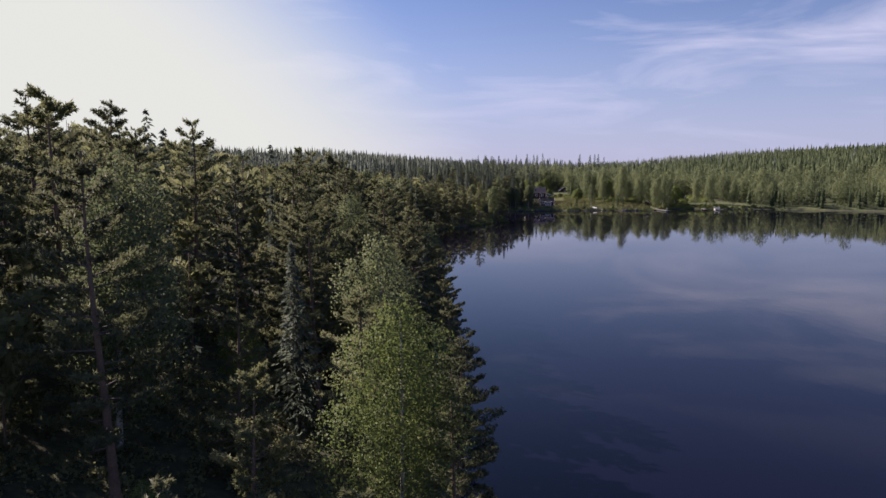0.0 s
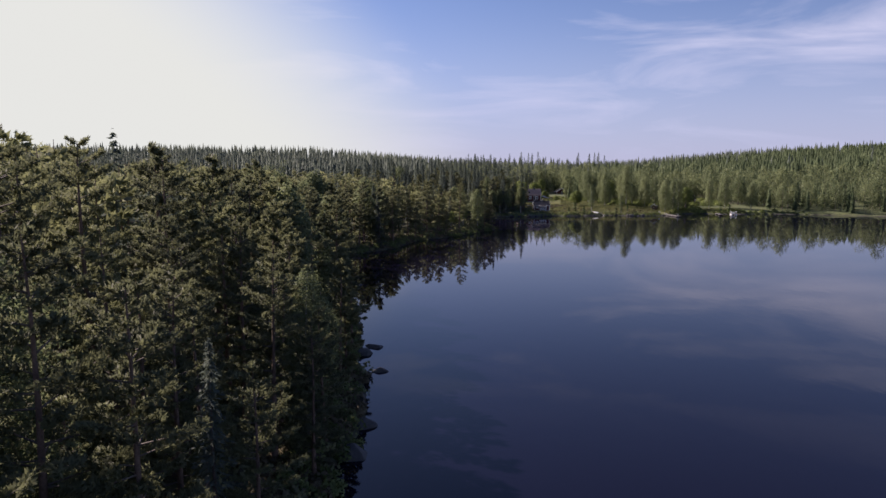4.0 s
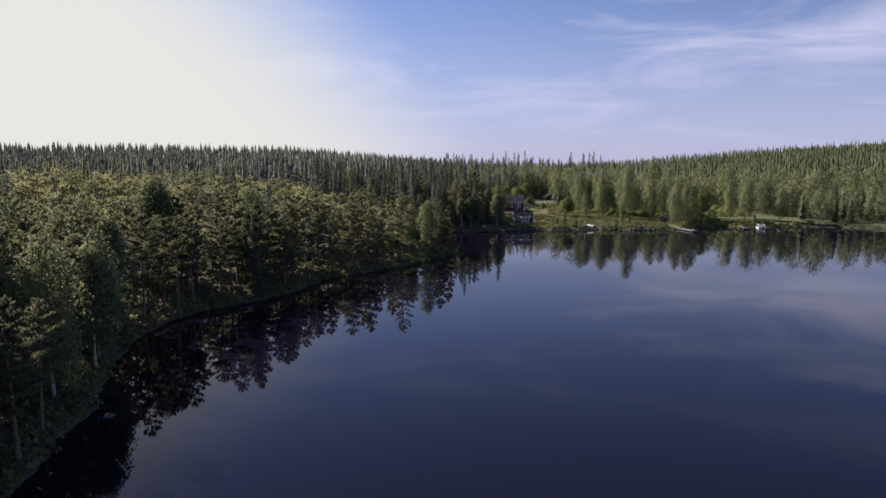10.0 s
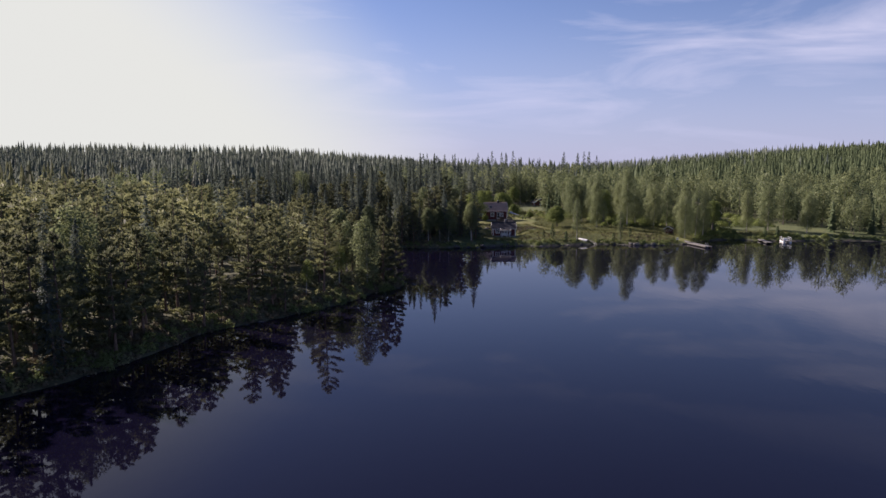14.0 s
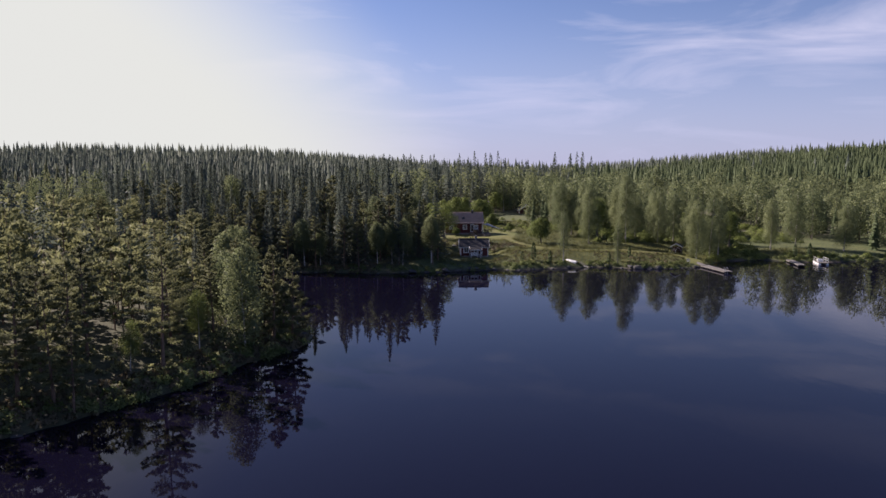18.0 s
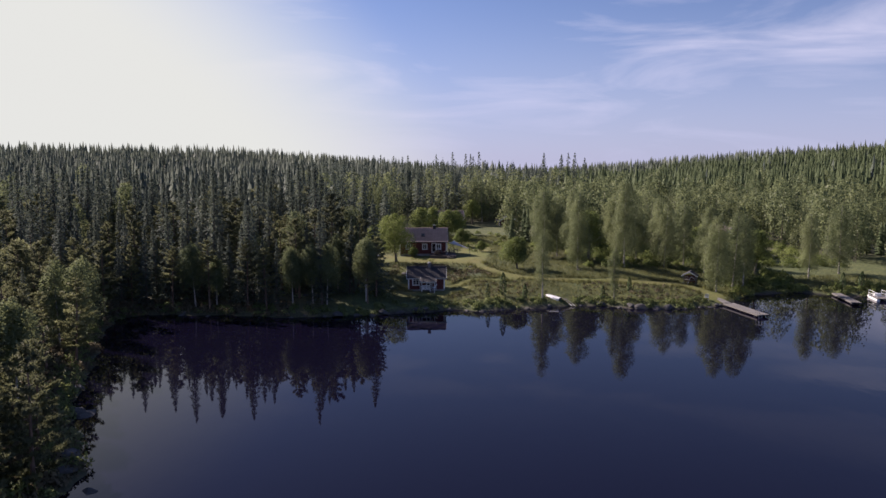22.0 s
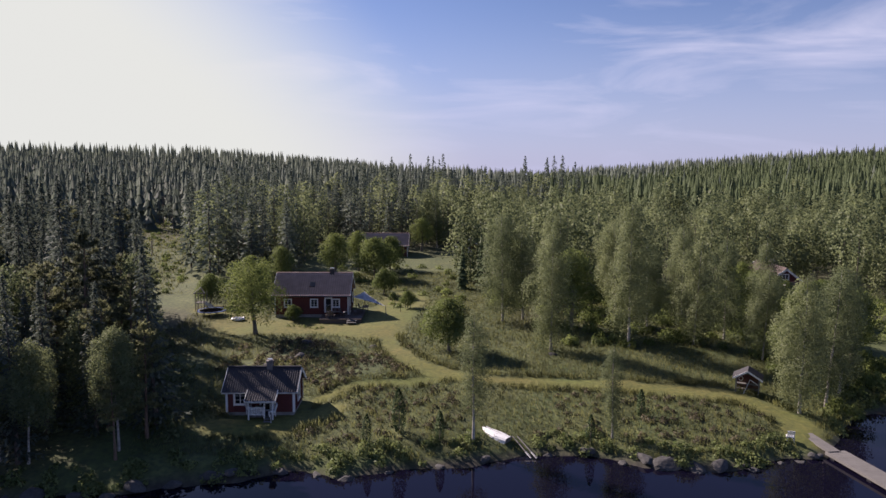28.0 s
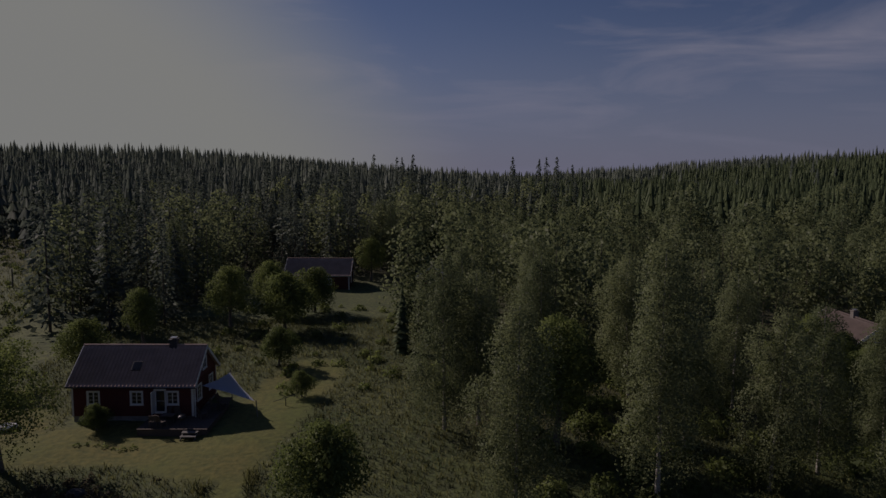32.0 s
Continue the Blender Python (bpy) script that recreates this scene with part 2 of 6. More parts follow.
def make_water():
    m = bpy.data.materials.new("lake_water")
    m.use_nodes = True
    nt = m.node_tree
    n, l = nt.nodes, nt.links
    b = n["Principled BSDF"]
    b.inputs["Base Color"].default_value = (0.0042, 0.0036, 0.0110, 1)
    b.inputs["Roughness"].default_value, b.inputs["IOR"].default_value = 0.02, 1.25
    tc = n.new("ShaderNodeTexCoord")
    bp = n.new("ShaderNodeBump")
    bp.inputs["Strength"].default_value, bp.inputs["Distance"].default_value = 0.2, 0.02
    wv = n.new("ShaderNodeTexNoise")
    wv.inputs["Scale"].default_value, wv.inputs["Detail"].default_value = 0.8, 3
    mp = n.new("ShaderNodeMapping")
    mp.inputs["Scale"].default_value = (1.0, 0.5, 1.0)
    l.new(tc.outputs["Object"], mp.inputs["Vector"])
    l.new(mp.outputs["Vector"], wv.inputs["Vector"])
    l.new(wv.outputs["Fac"], bp.inputs["Height"])
    l.new(bp.outputs["Normal"], b.inputs["Normal"])
    return m


WATER = make_water()


def make_ground():
    """Meadow, mown grass, forest floor and shore, by what grows where."""
    m = bpy.data.materials.new("ground_cover")
    m.use_nodes = True
    nt = m.node_tree
    n, l = nt.nodes, nt.links
    b = n["Principled BSDF"]
    b.inputs["Roughness"].default_value = 0.95
    tc = n.new("ShaderNodeTexCoord")

    def tex(scale, detail=5):
        t = n.new("ShaderNodeTexNoise")
        t.inputs["Scale"].default_value, t.inputs["Detail"].default_value = scale, detail
        l.new(tc.outputs["Object"], t.inputs["Vector"])
        return t.outputs["Fac"]

    def blend(fac, a, c):
        x = n.new("ShaderNodeMix")
        x.data_type = "RGBA"
        l.new(fac, x.inputs["Factor"])
        for sock, v in (("A", a), ("B", c)):
            if isinstance(v, tuple):
                x.inputs[sock].default_value = (*v, 1)
            else:
                l.new(v, x.inputs[sock])
        return x.outputs["Result"]

    def spread(v, lo, hi):
        r = n.new("ShaderNodeMapRange")
        r.inputs["From Min"].default_value, r.inputs["From Max"].default_value = lo, hi
        l.new(v, r.inputs["Value"])
        return r.outputs["Result"]

    def attr(name):
        a = n.new("ShaderNodeAttribute")
        a.attribute_name = name
        return a.outputs["Fac"]

    patch, grain = tex(0.16), tex(2.2, 8)
    meadow = blend(spread(patch, 0.35, 0.65), (0.075, 0.108, 0.028), (0.150, 0.165, 0.052))
    meadow = blend(spread(grain, 0.35, 0.7), (0.050, 0.062, 0.022), meadow)
    lawn = blend(spread(patch, 0.35, 0.62), (0.120, 0.145, 0.026), (0.185, 0.158, 0.040))
    lawn = blend(spread(grain, 0.3, 0.7), (0.085, 0.095, 0.022), lawn)
    wood = blend(spread(grain, 0.3, 0.7), (0.036, 0.036, 0.018), (0.085, 0.088, 0.036))
    shore = blend(spread(grain, 0.3, 0.7), (0.026, 0.024, 0.018), (0.070, 0.062, 0.046))
    col = blend(attr("mown"), meadow, lawn)
    col = blend(attr("forest"), col, wood)
    col = blend(attr("shore"), col, shore)
    l.new(col, b.inputs["Base Color"])
    bp = n.new("ShaderNodeBump")
    bp.inputs["Strength"].default_value, bp.inputs["Distance"].default_value = 0.7, 0.12
    l.new(grain, bp.inputs["Height"])
    l.new(bp.outputs["Normal"], b.inputs["Normal"])
    return m


GROUND = make_ground()

# ---- land and lake ----
SHORE = [(0.5, -60), (1.0, 0), (1.2, 40), (1.5, 64), (1.1, 73), (1.6, 78), (0.7, 89), (0.5, 96), (-0.8, 102), (-2.1, 110), (-3.6, 120), (-5.4, 131), (-8.0, 142),
         (-11.8, 154), (-13.6, 164), (-12.8, 171), (-10.2, 178), (-6.2, 183), (-2.6, 189.5), (-1.4, 196), (0.2, 202), (4.8, 208.5), (10.0, 214), (14.8, 220.5),
         (17.8, 227.5), (20.8, 232.3), (22.6, 236), (22.4, 240), (17.8, 248), (14.4, 254), (11.2, 264), (5, 278), (2.0, 290), (5.5, 293.8), (11.0, 293.6),
         (17.2, 292.2), (23.2, 291.6), (29, 291.6), (34, 292.0), (38.5, 291.9), (41.5, 293.8), (45.6, 294.2), (50, 296.2), (53.9, 294.3), (57.5, 295.9), (61.2, 296.6),
         (65.7, 297.5), (70.4, 299.0), (73.5, 298.5), (77.4, 296.9), (80.8, 295.8), (84.5, 295.9), (89, 297.4), (92.4, 297.9), (96.5, 302), (102, 307.5), (110, 310),
         (117, 305.5), (126, 306), (138, 307), (150, 302), (180, 288), (232, 264), (300, 225), (370, 140), (390, 0), (330, -190), (160, -300), (20, -240)]
POLY = np.array(SHORE, float)


def shore_distance(x, y):
    """Metres from the waterline: above 0 on land, below 0 in the lake."""
    x, y = np.asarray(x, float), np.asarray(y, float)
    best, inside = np.full(x.shape, 1e9), np.zeros(x.shape, bool)
    for (ax, ay), (bx, by) in zip(POLY, np.roll(POLY, -1, 0)):
        dx, dy = bx - ax, by - ay
        k = np.clip(((x - ax) * dx + (y - ay) * dy) / (dx * dx + dy * dy), 0, 1)
        best = np.minimum(best, np.hypot(x - ax - k * dx, y - ay - k * dy))
        if ay != by:
            inside ^= ((ay > y) != (by > y)) & (x < dx * (y - ay) / dy + ax)
    return np.where(inside, -best, best)


def smooth(a, b, v):
    k = np.clip((v - a) / (b - a), 0, 1)      # a may lie above b: then it falls
    return k * k * (3 - 2 * k)


def waves(x, y):
    return (np.sin(x * 0.21 + 1.3) * np.cos(y * 0.17) + 0.6 * np.sin(x * 0.53 - y * 0.31) + 0.35 * np.cos(x * 0.9 + y * 1.1)
            + 0.2 * np.sin(x * 2.3 + 0.4 * y) * np.cos(1.9 * y - 0.3 * x))


def height(x, y):
    """Ground height over the lake."""
    x, y = np.asarray(x, float), np.asarray(y, float)
    d = shore_distance(x, y) + 0.45 * waves(x * 1.7, y * 1.7)
    p = np.maximum(d, 0)
    rise = 0.4 * (1 - np.exp(-p / 0.8)) + 0.9 * (1 - np.exp(-p / 6)) + 3.1 * (1 - np.exp(-p / 32))
    east = smooth(68, 95, x) * (1 - smooth(380, 450, y))
    rise = rise * (1 - 0.2 * east)
    west = (1 - smooth(95, 190, y)) * smooth(4, 45, -x)
    rise = rise + west * 6.5
    far = np.hypot(x - 60, y - 250)
    rise = rise + 2.0 * smooth(60, 140, y - 300)
    rise = rise + 22 * smooth(430, 950, y - 0.25 * x) * smooth(120, -250, x - 0.05 * y)
    rise = rise + 15.5 * smooth(70, 330, x - 60 - 0.12 * (y - 300)) * smooth(320, 560, y + 0.35 * (x - 150))
    rise = rise + 5 * smooth(203, 222, x) * smooth(560, 620, y)
    rise = rise + 6 * smooth(900, 1500, far)
    rough = 0.10 * waves(x, y) * smooth(0.5, 4, p)
    level = smooth(6.5, 3.2, np.hypot((x - 46.2) * 0.8, y - 305.6))
    rise = rise * (1 - level) + 1.55 * level
    rough = rough * (1 - level)
    return np.where(d > 0, rise + rough, np.maximum(-3.0, 0.35 * d))


def mesh_object(name, verts, quads, mat, parent=None, tone=None, attrs=None, flat=False, normals=None):
    """One mesh object from arrays of corners and four- or three-sided faces."""
    verts, quads = np.asarray(verts, np.float32), np.asarray(quads, np.int32)
    me = bpy.data.meshes.new(name)
    k = quads.shape[1]
    me.vertices.add(len(verts))
    me.vertices.foreach_set("co", verts.ravel())
    me.loops.add(quads.size)
    me.loops.foreach_set("vertex_index", quads.ravel())
    me.polygons.add(len(quads))
    me.polygons.foreach_set("loop_start", np.arange(0, quads.size, k, dtype=np.int32))
    me.polygons.foreach_set("use_smooth", np.full(len(quads), not flat))
    for key, values in (attrs or {}).items():
        me.attributes.new(key, "FLOAT", "POINT").data.foreach_set("value", np.asarray(values, np.float32))
    if tone is not None:
        me.attributes.new("tone", "FLOAT", "POINT").data.foreach_set("value", np.asarray(tone, np.float32))
    me.update(calc_edges=True)
    if normals is not None:
        me.normals_split_custom_set_from_vertices(np.asarray(normals, np.float32))
    for m in (mat if isinstance(mat, (list, tuple)) else [mat]):
        me.materials.append(m)
    ob = new(name, me)
    if parent:
        ob.parent = parent
    return ob


def lines(fine_a, fine_b, step, lo, hi):
    """Grid lines: even in the middle, ever wider towards the edges."""
    mid = list(np.arange(fine_a, fine_b + step / 2, step))
    a, s = [fine_a], step
    while a[-1] > lo:
        s *= 1.16
        a.append(a[-1] - s)
    b, s = [mid[-1]], step
    while b[-1] < hi:
        s *= 1.16
        b.append(b[-1] + s)
    return np.array(a[:0:-1] + mid + b[1:])


def band(x, y, pts, width):
    """1 on a path through the points, 0 off it."""
    best = np.full(np.shape(x), 1e9)
    for (ax, ay), (bx, by) in zip(pts, pts[1:]):
        dx, dy = bx - ax, by - ay
        k = np.clip(((x - ax) * dx + (y - ay) * dy) / (dx * dx + dy * dy), 0, 1)
        best = np.minimum(best, np.hypot(x - ax - k * dx, y - ay - k * dy))
    return 1 - smooth(width * 0.8, width * 1.2, best + 0.25 * waves(x * 1.3, y * 1.3))


MOWN = [([(36.5, 329), (42.4, 331), (49, 331), (54.4, 328)], 3.4), ([(54.6, 328), (55.6, 333), (56.5, 342), (58, 350)], 3.2), ([(31, 340), (35, 336), (37, 330)], 3.2),
        ([(55.5, 327), (56.5, 322), (59, 316.8), (62, 313.6), (66.5, 311.8), (74, 310.8), (82, 309.7), (90, 309.3)], 1.25), ([(62, 312.6), (58.7, 310.9), (54.8, 310.4), (52, 308.4), (49.5, 306)], 0.8),
        ([(84, 309.5), (90, 308.6), (93, 304), (92.5, 300.5)], 1.8), ([(52, 304.5), (48, 301.6), (43, 301.4)], 1.6)]


def build_ground():
    xs, ys = lines(-18, 132, 0.9, -2600, 2600), lines(292, 350, 0.8, -1500, 3200)
    south = lines(20, 292, 1.4, -1500, 3200)                # finer along the western shore
    ys = np.concatenate([south[south < 291.5], ys[ys >= 291.9]])
    gx, gy = np.meshgrid(xs, ys)
    gx, gy = gx.ravel(), gy.ravel()
    z = height(gx, gy)
    d = shore_distance(gx, gy)
    mown = np.zeros(len(gx))
    for pts, w in MOWN:
        mown = np.maximum(mown, band(gx, gy, pts, w))
    wood = np.maximum(smooth(262, 246, gy), np.maximum(smooth(385, 410, gy + 0.2 * (gx - 60)), smooth(36, 28, gx) * smooth(345, 335, gy)))
    wood = np.maximum(wood, smooth(68, 76, gx) * smooth(326, 336, gy - 0.1 * (gx - 70)))
    wood = wood * (1 - mown)
    nx = len(xs)
    i = np.arange(len(gx)).reshape(len(ys), nx)
    quads = np.stack([i[:-1, :-1], i[:-1, 1:], i[1:, 1:], i[1:, :-1]], -1).reshape(-1, 4)
    ob = mesh_object("ground", np.stack([gx, gy, z], 1), quads, GROUND, attrs={"mown": mown, "forest": wood, "shore": (1 - smooth(0.0, 0.9, d)) * (1 - 0.7 * wood)})
    tagged(ob, "rough meadow, mown paths and dark forest floor round the lake", "ground", kind="structure")
    v = [(-700, -900, 0), (900, -900, 0), (900, 700, 0), (-700, 700, 0)]
    lake = mesh_object("water", np.array(v), np.array([[0, 1, 2, 3]]), WATER, flat=True)
    tagged(lake, "still dark blue lake mirroring forest and sky", "lake", kind="structure")


build_ground()

# ---- trees ----
rng = np.random.default_rng(7)


def unit(v):
    return v / np.maximum(np.linalg.norm(v, axis=1, keepdims=True), 1e-6)


def blades(centres, length, width, lean=None, spread=1.0, seed=0, out=None):
    """Small leaf-shaped faces at the centres; lean: the way that each one points, loosened by spread; out: the way out of the
    crown, towards which the leaves are turned. Gives corners, faces and normals."""
    r = np.random.default_rng(seed)
    k = len(centres)
    a = r.normal(size=(k, 3)) * spread
    if lean is not None:
        a = a + lean
    a = unit(a)
    b = unit(np.cross(a, r.normal(size=(k, 3))))
    face = np.cross(b, a)
    if out is None:
        out = np.tile([0.0, 0.0, 1.0], (k, 1))
    flip = np.where((face * out).sum(1) < 0, -1.0, 1.0)[:, None]
    b, face = b * flip, face * flip
    ln = (length * r.uniform(0.6, 1.3, k))[:, None] / 2
    wd = (width * r.uniform(0.7, 1.3, k))[:, None] / 2
    v = np.stack([centres - a * ln, centres + b * wd - a * ln * 0.1, centres + a * ln, centres - b * wd - a * ln * 0.1], 1).reshape(-1, 3)
    return v, np.arange(4 * k).reshape(-1, 4), np.repeat(unit(0.5 * face + 0.8 * out), 4, 0)


def outward(pts, h):
    """The way out of a crown of that height at each point."""
    return unit(np.stack([pts[:, 0], pts[:, 1], 0.45 * (pts[:, 2] - 0.45 * h) + 0.55 * np.hypot(pts[:, 0], pts[:, 1]) + 0.2], 1))


def tubes(paths, sides=5):
    """Tapered round limbs: each path is a list of (x, y, z, radius)."""
    vs, fs, at = [], [], 0
    for p in paths:
        p = np.array(p, float)
        k = len(p)
        ang = np.arange(sides) * 2 * math.pi / sides
        along = unit(np.gradient(p[:, :3], axis=0))
        ref = np.where(np.abs(along[:, 2:3]) > 0.8, [[1.0, 0, 0]], [[0, 0, 1.0]])
        u = unit(np.cross(along, ref))
        w = np.cross(along, u)
        ring = p[:, None, :3] + p[:, None, 3:] * (np.cos(ang)[None, :, None] * u[:, None] + np.sin(ang)[None, :, None] * w[:, None])
        vs.append(ring.reshape(-1, 3))
        i = at + np.arange(k * sides).reshape(k, sides)
        j = np.roll(i, -1, 1)
        fs.append(np.stack([i[:-1], j[:-1], j[1:], i[1:]], -1).reshape(-1, 4))
        at += k * sides
    return np.concatenate(vs), np.concatenate(fs)


def stem(h, r0, bend, r, k=7, top=0.12):
    """A slightly bent tapered trunk."""
    a = r.uniform(0, 6.28)
    s = np.linspace(0, 1, k)
    off = bend * np.sin(s * 2.6) * s
    return np.stack([off * np.cos(a), off * np.sin(a), s * h - 0.3 * (s == 0), r0 * (1 - (1 - top) * s) * (1 + 0.35 * np.exp(-s * 18))], 1)


def along_stem(st, z):
    return np.array([np.interp(z, st[:, 2], st[:, c]) for c in range(4)])


def pine_data(h, seed, n=2600, bare=0.35, wide=0.20, fine=1.0, tufts=26):
    """Whorls of upswept boughs, each a flat fan of twigs; every twig ends in a tuft of needles that spread from one point."""
    r = np.random.default_rng(seed)
    st = stem(h, 0.011 * h + 0.05, 0.03 * h, r)
    limbs, cs, ways = [st], [], []
    whorls = max(7, int((1 - bare) * h / 0.88))
    for k in range(whorls):
        s = k / (whorls - 1)
        z = h * (bare + (0.965 - bare) * s)
        reach = h * wide * (0.58 + 0.42 * math.sin(min(1.0, 1.5 * s + 0.12) * math.pi / 2)) * (1.02 - s) ** 0.55 + 0.25
        count = int(r.integers(4, 7))
        for q in range(count):
            if r.uniform() < 0.10 + 0.12 * (1 - s):
                continue
            a = 6.283 * (q + r.uniform(-0.3, 0.3)) / count + 2.4 * k
            ln = reach * r.uniform(0.55, 1.12)
            o = along_stem(st, z + r.uniform(-0.42, 0.42))[:3]
            lift, curl = -0.14 + 0.48 * s + r.uniform(-0.07, 0.07), 0.14 + 0.12 * r.uniform()
            way = np.array([math.cos(a), math.sin(a), 0.0])
            across = np.array([-math.sin(a), math.cos(a), 0.0])

            def at(w):
                return o + way * ln * w + np.array([0, 0, ln * (lift * w + curl * w * w)])

            limbs.append([(*at(0.0), 0.014 + 0.012 * ln), (*at(0.5), 0.024), (*at(1.0), 0.008)])
            g = max(5, int(tufts * ln / 2.2))
            w = r.uniform(0.18, 1.0, g) ** 0.75
            side = r.uniform(-1, 1, g) * (0.10 + 0.85 * w * (1.18 - w)) * 0.52 * ln
            c = np.stack([at(v) for v in w]) + across * side[:, None] + np.array([0, 0, 1.0]) * (0.06 * np.abs(side) + r.normal(size=g) * 0.05)[:, None]
            cs.append(c)
            ways.append(way * 0.7 + across * (side / max(ln, 0.3))[:, None] * 1.6 + np.array([0, 0, 0.55]))
    g = np.arange(14)
    cs.append(along_stem(st, h)[:3] + r.normal(size=(14, 3)) * np.array([0.14, 0.14, 0.05]) - np.stack([g * 0, g * 0, g * 0.10], 1))
    ways.append(np.tile([0, 0, 1.0], (14, 1)) + r.normal(size=(14, 3)) * 0.4)
    cs, ways = np.concatenate(cs), np.concatenate(ways)
    pick = np.arange(n) % len(cs)
    way = unit(ways[pick] + r.normal(size=(n, 3)) * 0.75)
    pts = cs[pick] + way * 0.16 * fine + r.normal(size=(n, 3)) * 0.035
    return limbs, pts, way, 0.40 * fine, 0.115 * fine, 0.12


def spruce_data(h, seed, n=2400, bare=0.04, wide=0.17):
    r = np.random.default_rng(seed)
    st = stem(h, 0.010 * h + 0.04, 0.008 * h, r, top=0.05)
    s = bare + (1 - bare) * r.uniform(0, 1, n) ** 0.95
    tier = np.round(s * h * 1.4) / (h * 1.4) + r.normal(size=n) * 0.010
    a = r.uniform(0, 6.28, n) + 0.7 * np.floor(s * h * 1.4)
    a = np.round(a * 9 / 6.28) * 6.28 / 9 + r.normal(size=n) * 0.13 + tier * 40
    reach = h * wide * np.clip(1 - tier, 0, 1) ** 0.85 * (0.75 + 0.5 * np.sin(a * 2.3 + tier * 60)) + 0.12
    w = r.uniform(0.15, 1, n) ** 0.6
    pts = np.stack([np.cos(a) * reach * w, np.sin(a) * reach * w, tier * h - 0.32 * reach * w + 0.14 * reach * w * w], 1)
    pts[:, :2] += np.array([[np.interp(z, st[:, 2], st[:, 0]), np.interp(z, st[:, 2], st[:, 1])] for z in pts[:, 2]])
    lean = np.stack([np.cos(a), np.sin(a), np.full(n, -0.45)], 1)
    size = 0.42 + 0.58 * np.clip(1 - tier, 0, 1)
    return [st], pts, lean, 0.80 * size, 0.27 * size, 0.35


def lobed_data(h, r, st, n, bare, wide, count, stretch, hang, size, profile):
    """A leafy crown: a trunk with a limb to every lobe; leaves lie over the outer shells of the lobes and hang below them."""
    limbs, centre, radius = [st], [], []
    for k in range(count):
        s = (k + r.uniform(0.1, 0.9)) / count
        z = h * (bare + (0.93 - bare) * s)
        rim = h * wide * profile(s)
        a = 2.4 * k + r.uniform(-0.5, 0.5)
        lobe = rim * r.uniform(0.26, 0.56) + 0.025 * h
        out = rim * r.uniform(0.25, 1.02)
        o = along_stem(st, min(z * 0.8, st[-1, 2] * 0.97))
        e = np.array([o[0] + math.cos(a) * out, o[1] + math.sin(a) * out, z])
        m = (o[:3] + e) / 2 + np.array([0, 0, 0.10 * out])
        limbs.append([(*o[:3], 0.30 * o[3] + 0.008), (*m, 0.02), (*e, 0.006)])
        centre.append(e)
        radius.append(lobe)
    centre.append(along_stem(st, st[-1, 2])[:3] * np.array([1, 1, 0]) + np.array([0, 0, 0.93 * h]))
    radius.append(0.075 * h)
    centre, radius = np.array(centre), np.array(radius)
    pick = r.choice(len(radius), n, p=radius ** 2 / (radius ** 2).sum())
    u = unit(r.normal(size=(n, 3)) + np.array([0, 0, 0.25]))
    bump = 1 + 0.16 * np.sin(5.3 * u[:, 0] + 2.1 * pick) * np.cos(4.7 * u[:, 1] - pick) + 0.10 * np.sin(9.1 * u[:, 2] + 7 * u[:, 0])
    far = radius[pick] * bump * (1.12 - 0.6 * r.uniform(0, 1, n) ** 1.5)
    pts = centre[pick] + u * far[:, None] * np.array([1, 1, stretch])
    low = np.clip(-u[:, 2] + 0.45, 0, 1)
    pts[:, 2] -= hang * low * r.uniform(0, 1, n) ** 1.4 * radius[pick]
    pts[:, 2] = np.maximum(pts[:, 2], 0.3 + 0.5 * r.uniform(0, 1, n))
    out = unit(u + 0.5 * outward(pts, h) + np.array([0, 0, 0.35]))
    return limbs, pts, np.tile([0, 0, -0.5 if hang > 0.5 else 0.2], (n, 1)), 0.38 * size, 0.28 * size, 1.0, out


def birch_data(h, seed, n=2600, bare=0.06, wide=0.16, droop=0.9, leaf=1.0, lobes=26):
    r = np.random.default_rng(seed)
    st = stem(h, 0.0085 * h + 0.03, 0.03 * h, r)
    return lobed_data(h, r, st, n, bare + 0.05, wide, lobes, 1.25, droop, leaf, lambda s: math.sqrt(max(0.04, 1 - ((s - 0.40) / 0.66) ** 2)))


def broad_data(h, seed, n=11000, bare=0.22, wide=0.30, leaf=1.0, lobes=20):
    r = np.random.default_rng(seed)
    st = stem(h * 0.55, 0.022 * h + 0.06, 0.05 * h, r, top=0.5)
    return lobed_data(h, r, st, n, bare + 0.10, wide, lobes, 0.9, 0.2, 0.50 * leaf, lambda s: math.sqrt(max(0.05, 1 - ((s - 0.25) / 0.82) ** 2)))


def juniper_data(h, seed, n=700):
    r = np.random.default_rng(seed)
    st = stem(h * 0.8, 0.05, 0.05, r)
    s = r.uniform(0.03, 1, n)
    a = r.uniform(0, 6.28, n)
    w = r.uniform(0.3, 1, n) ** 0.5 * h * 0.16 * np.sin(np.pi * np.clip(s * 0.85 + 0.14, 0, 1)) ** 0.7
    pts = np.stack([np.cos(a) * w, np.sin(a) * w, s * h], 1)
    return [st], pts, np.stack([np.cos(a) * 0.5, np.sin(a) * 0.5, np.full(n, 1.2)], 1), 0.26, 0.09, 0.4


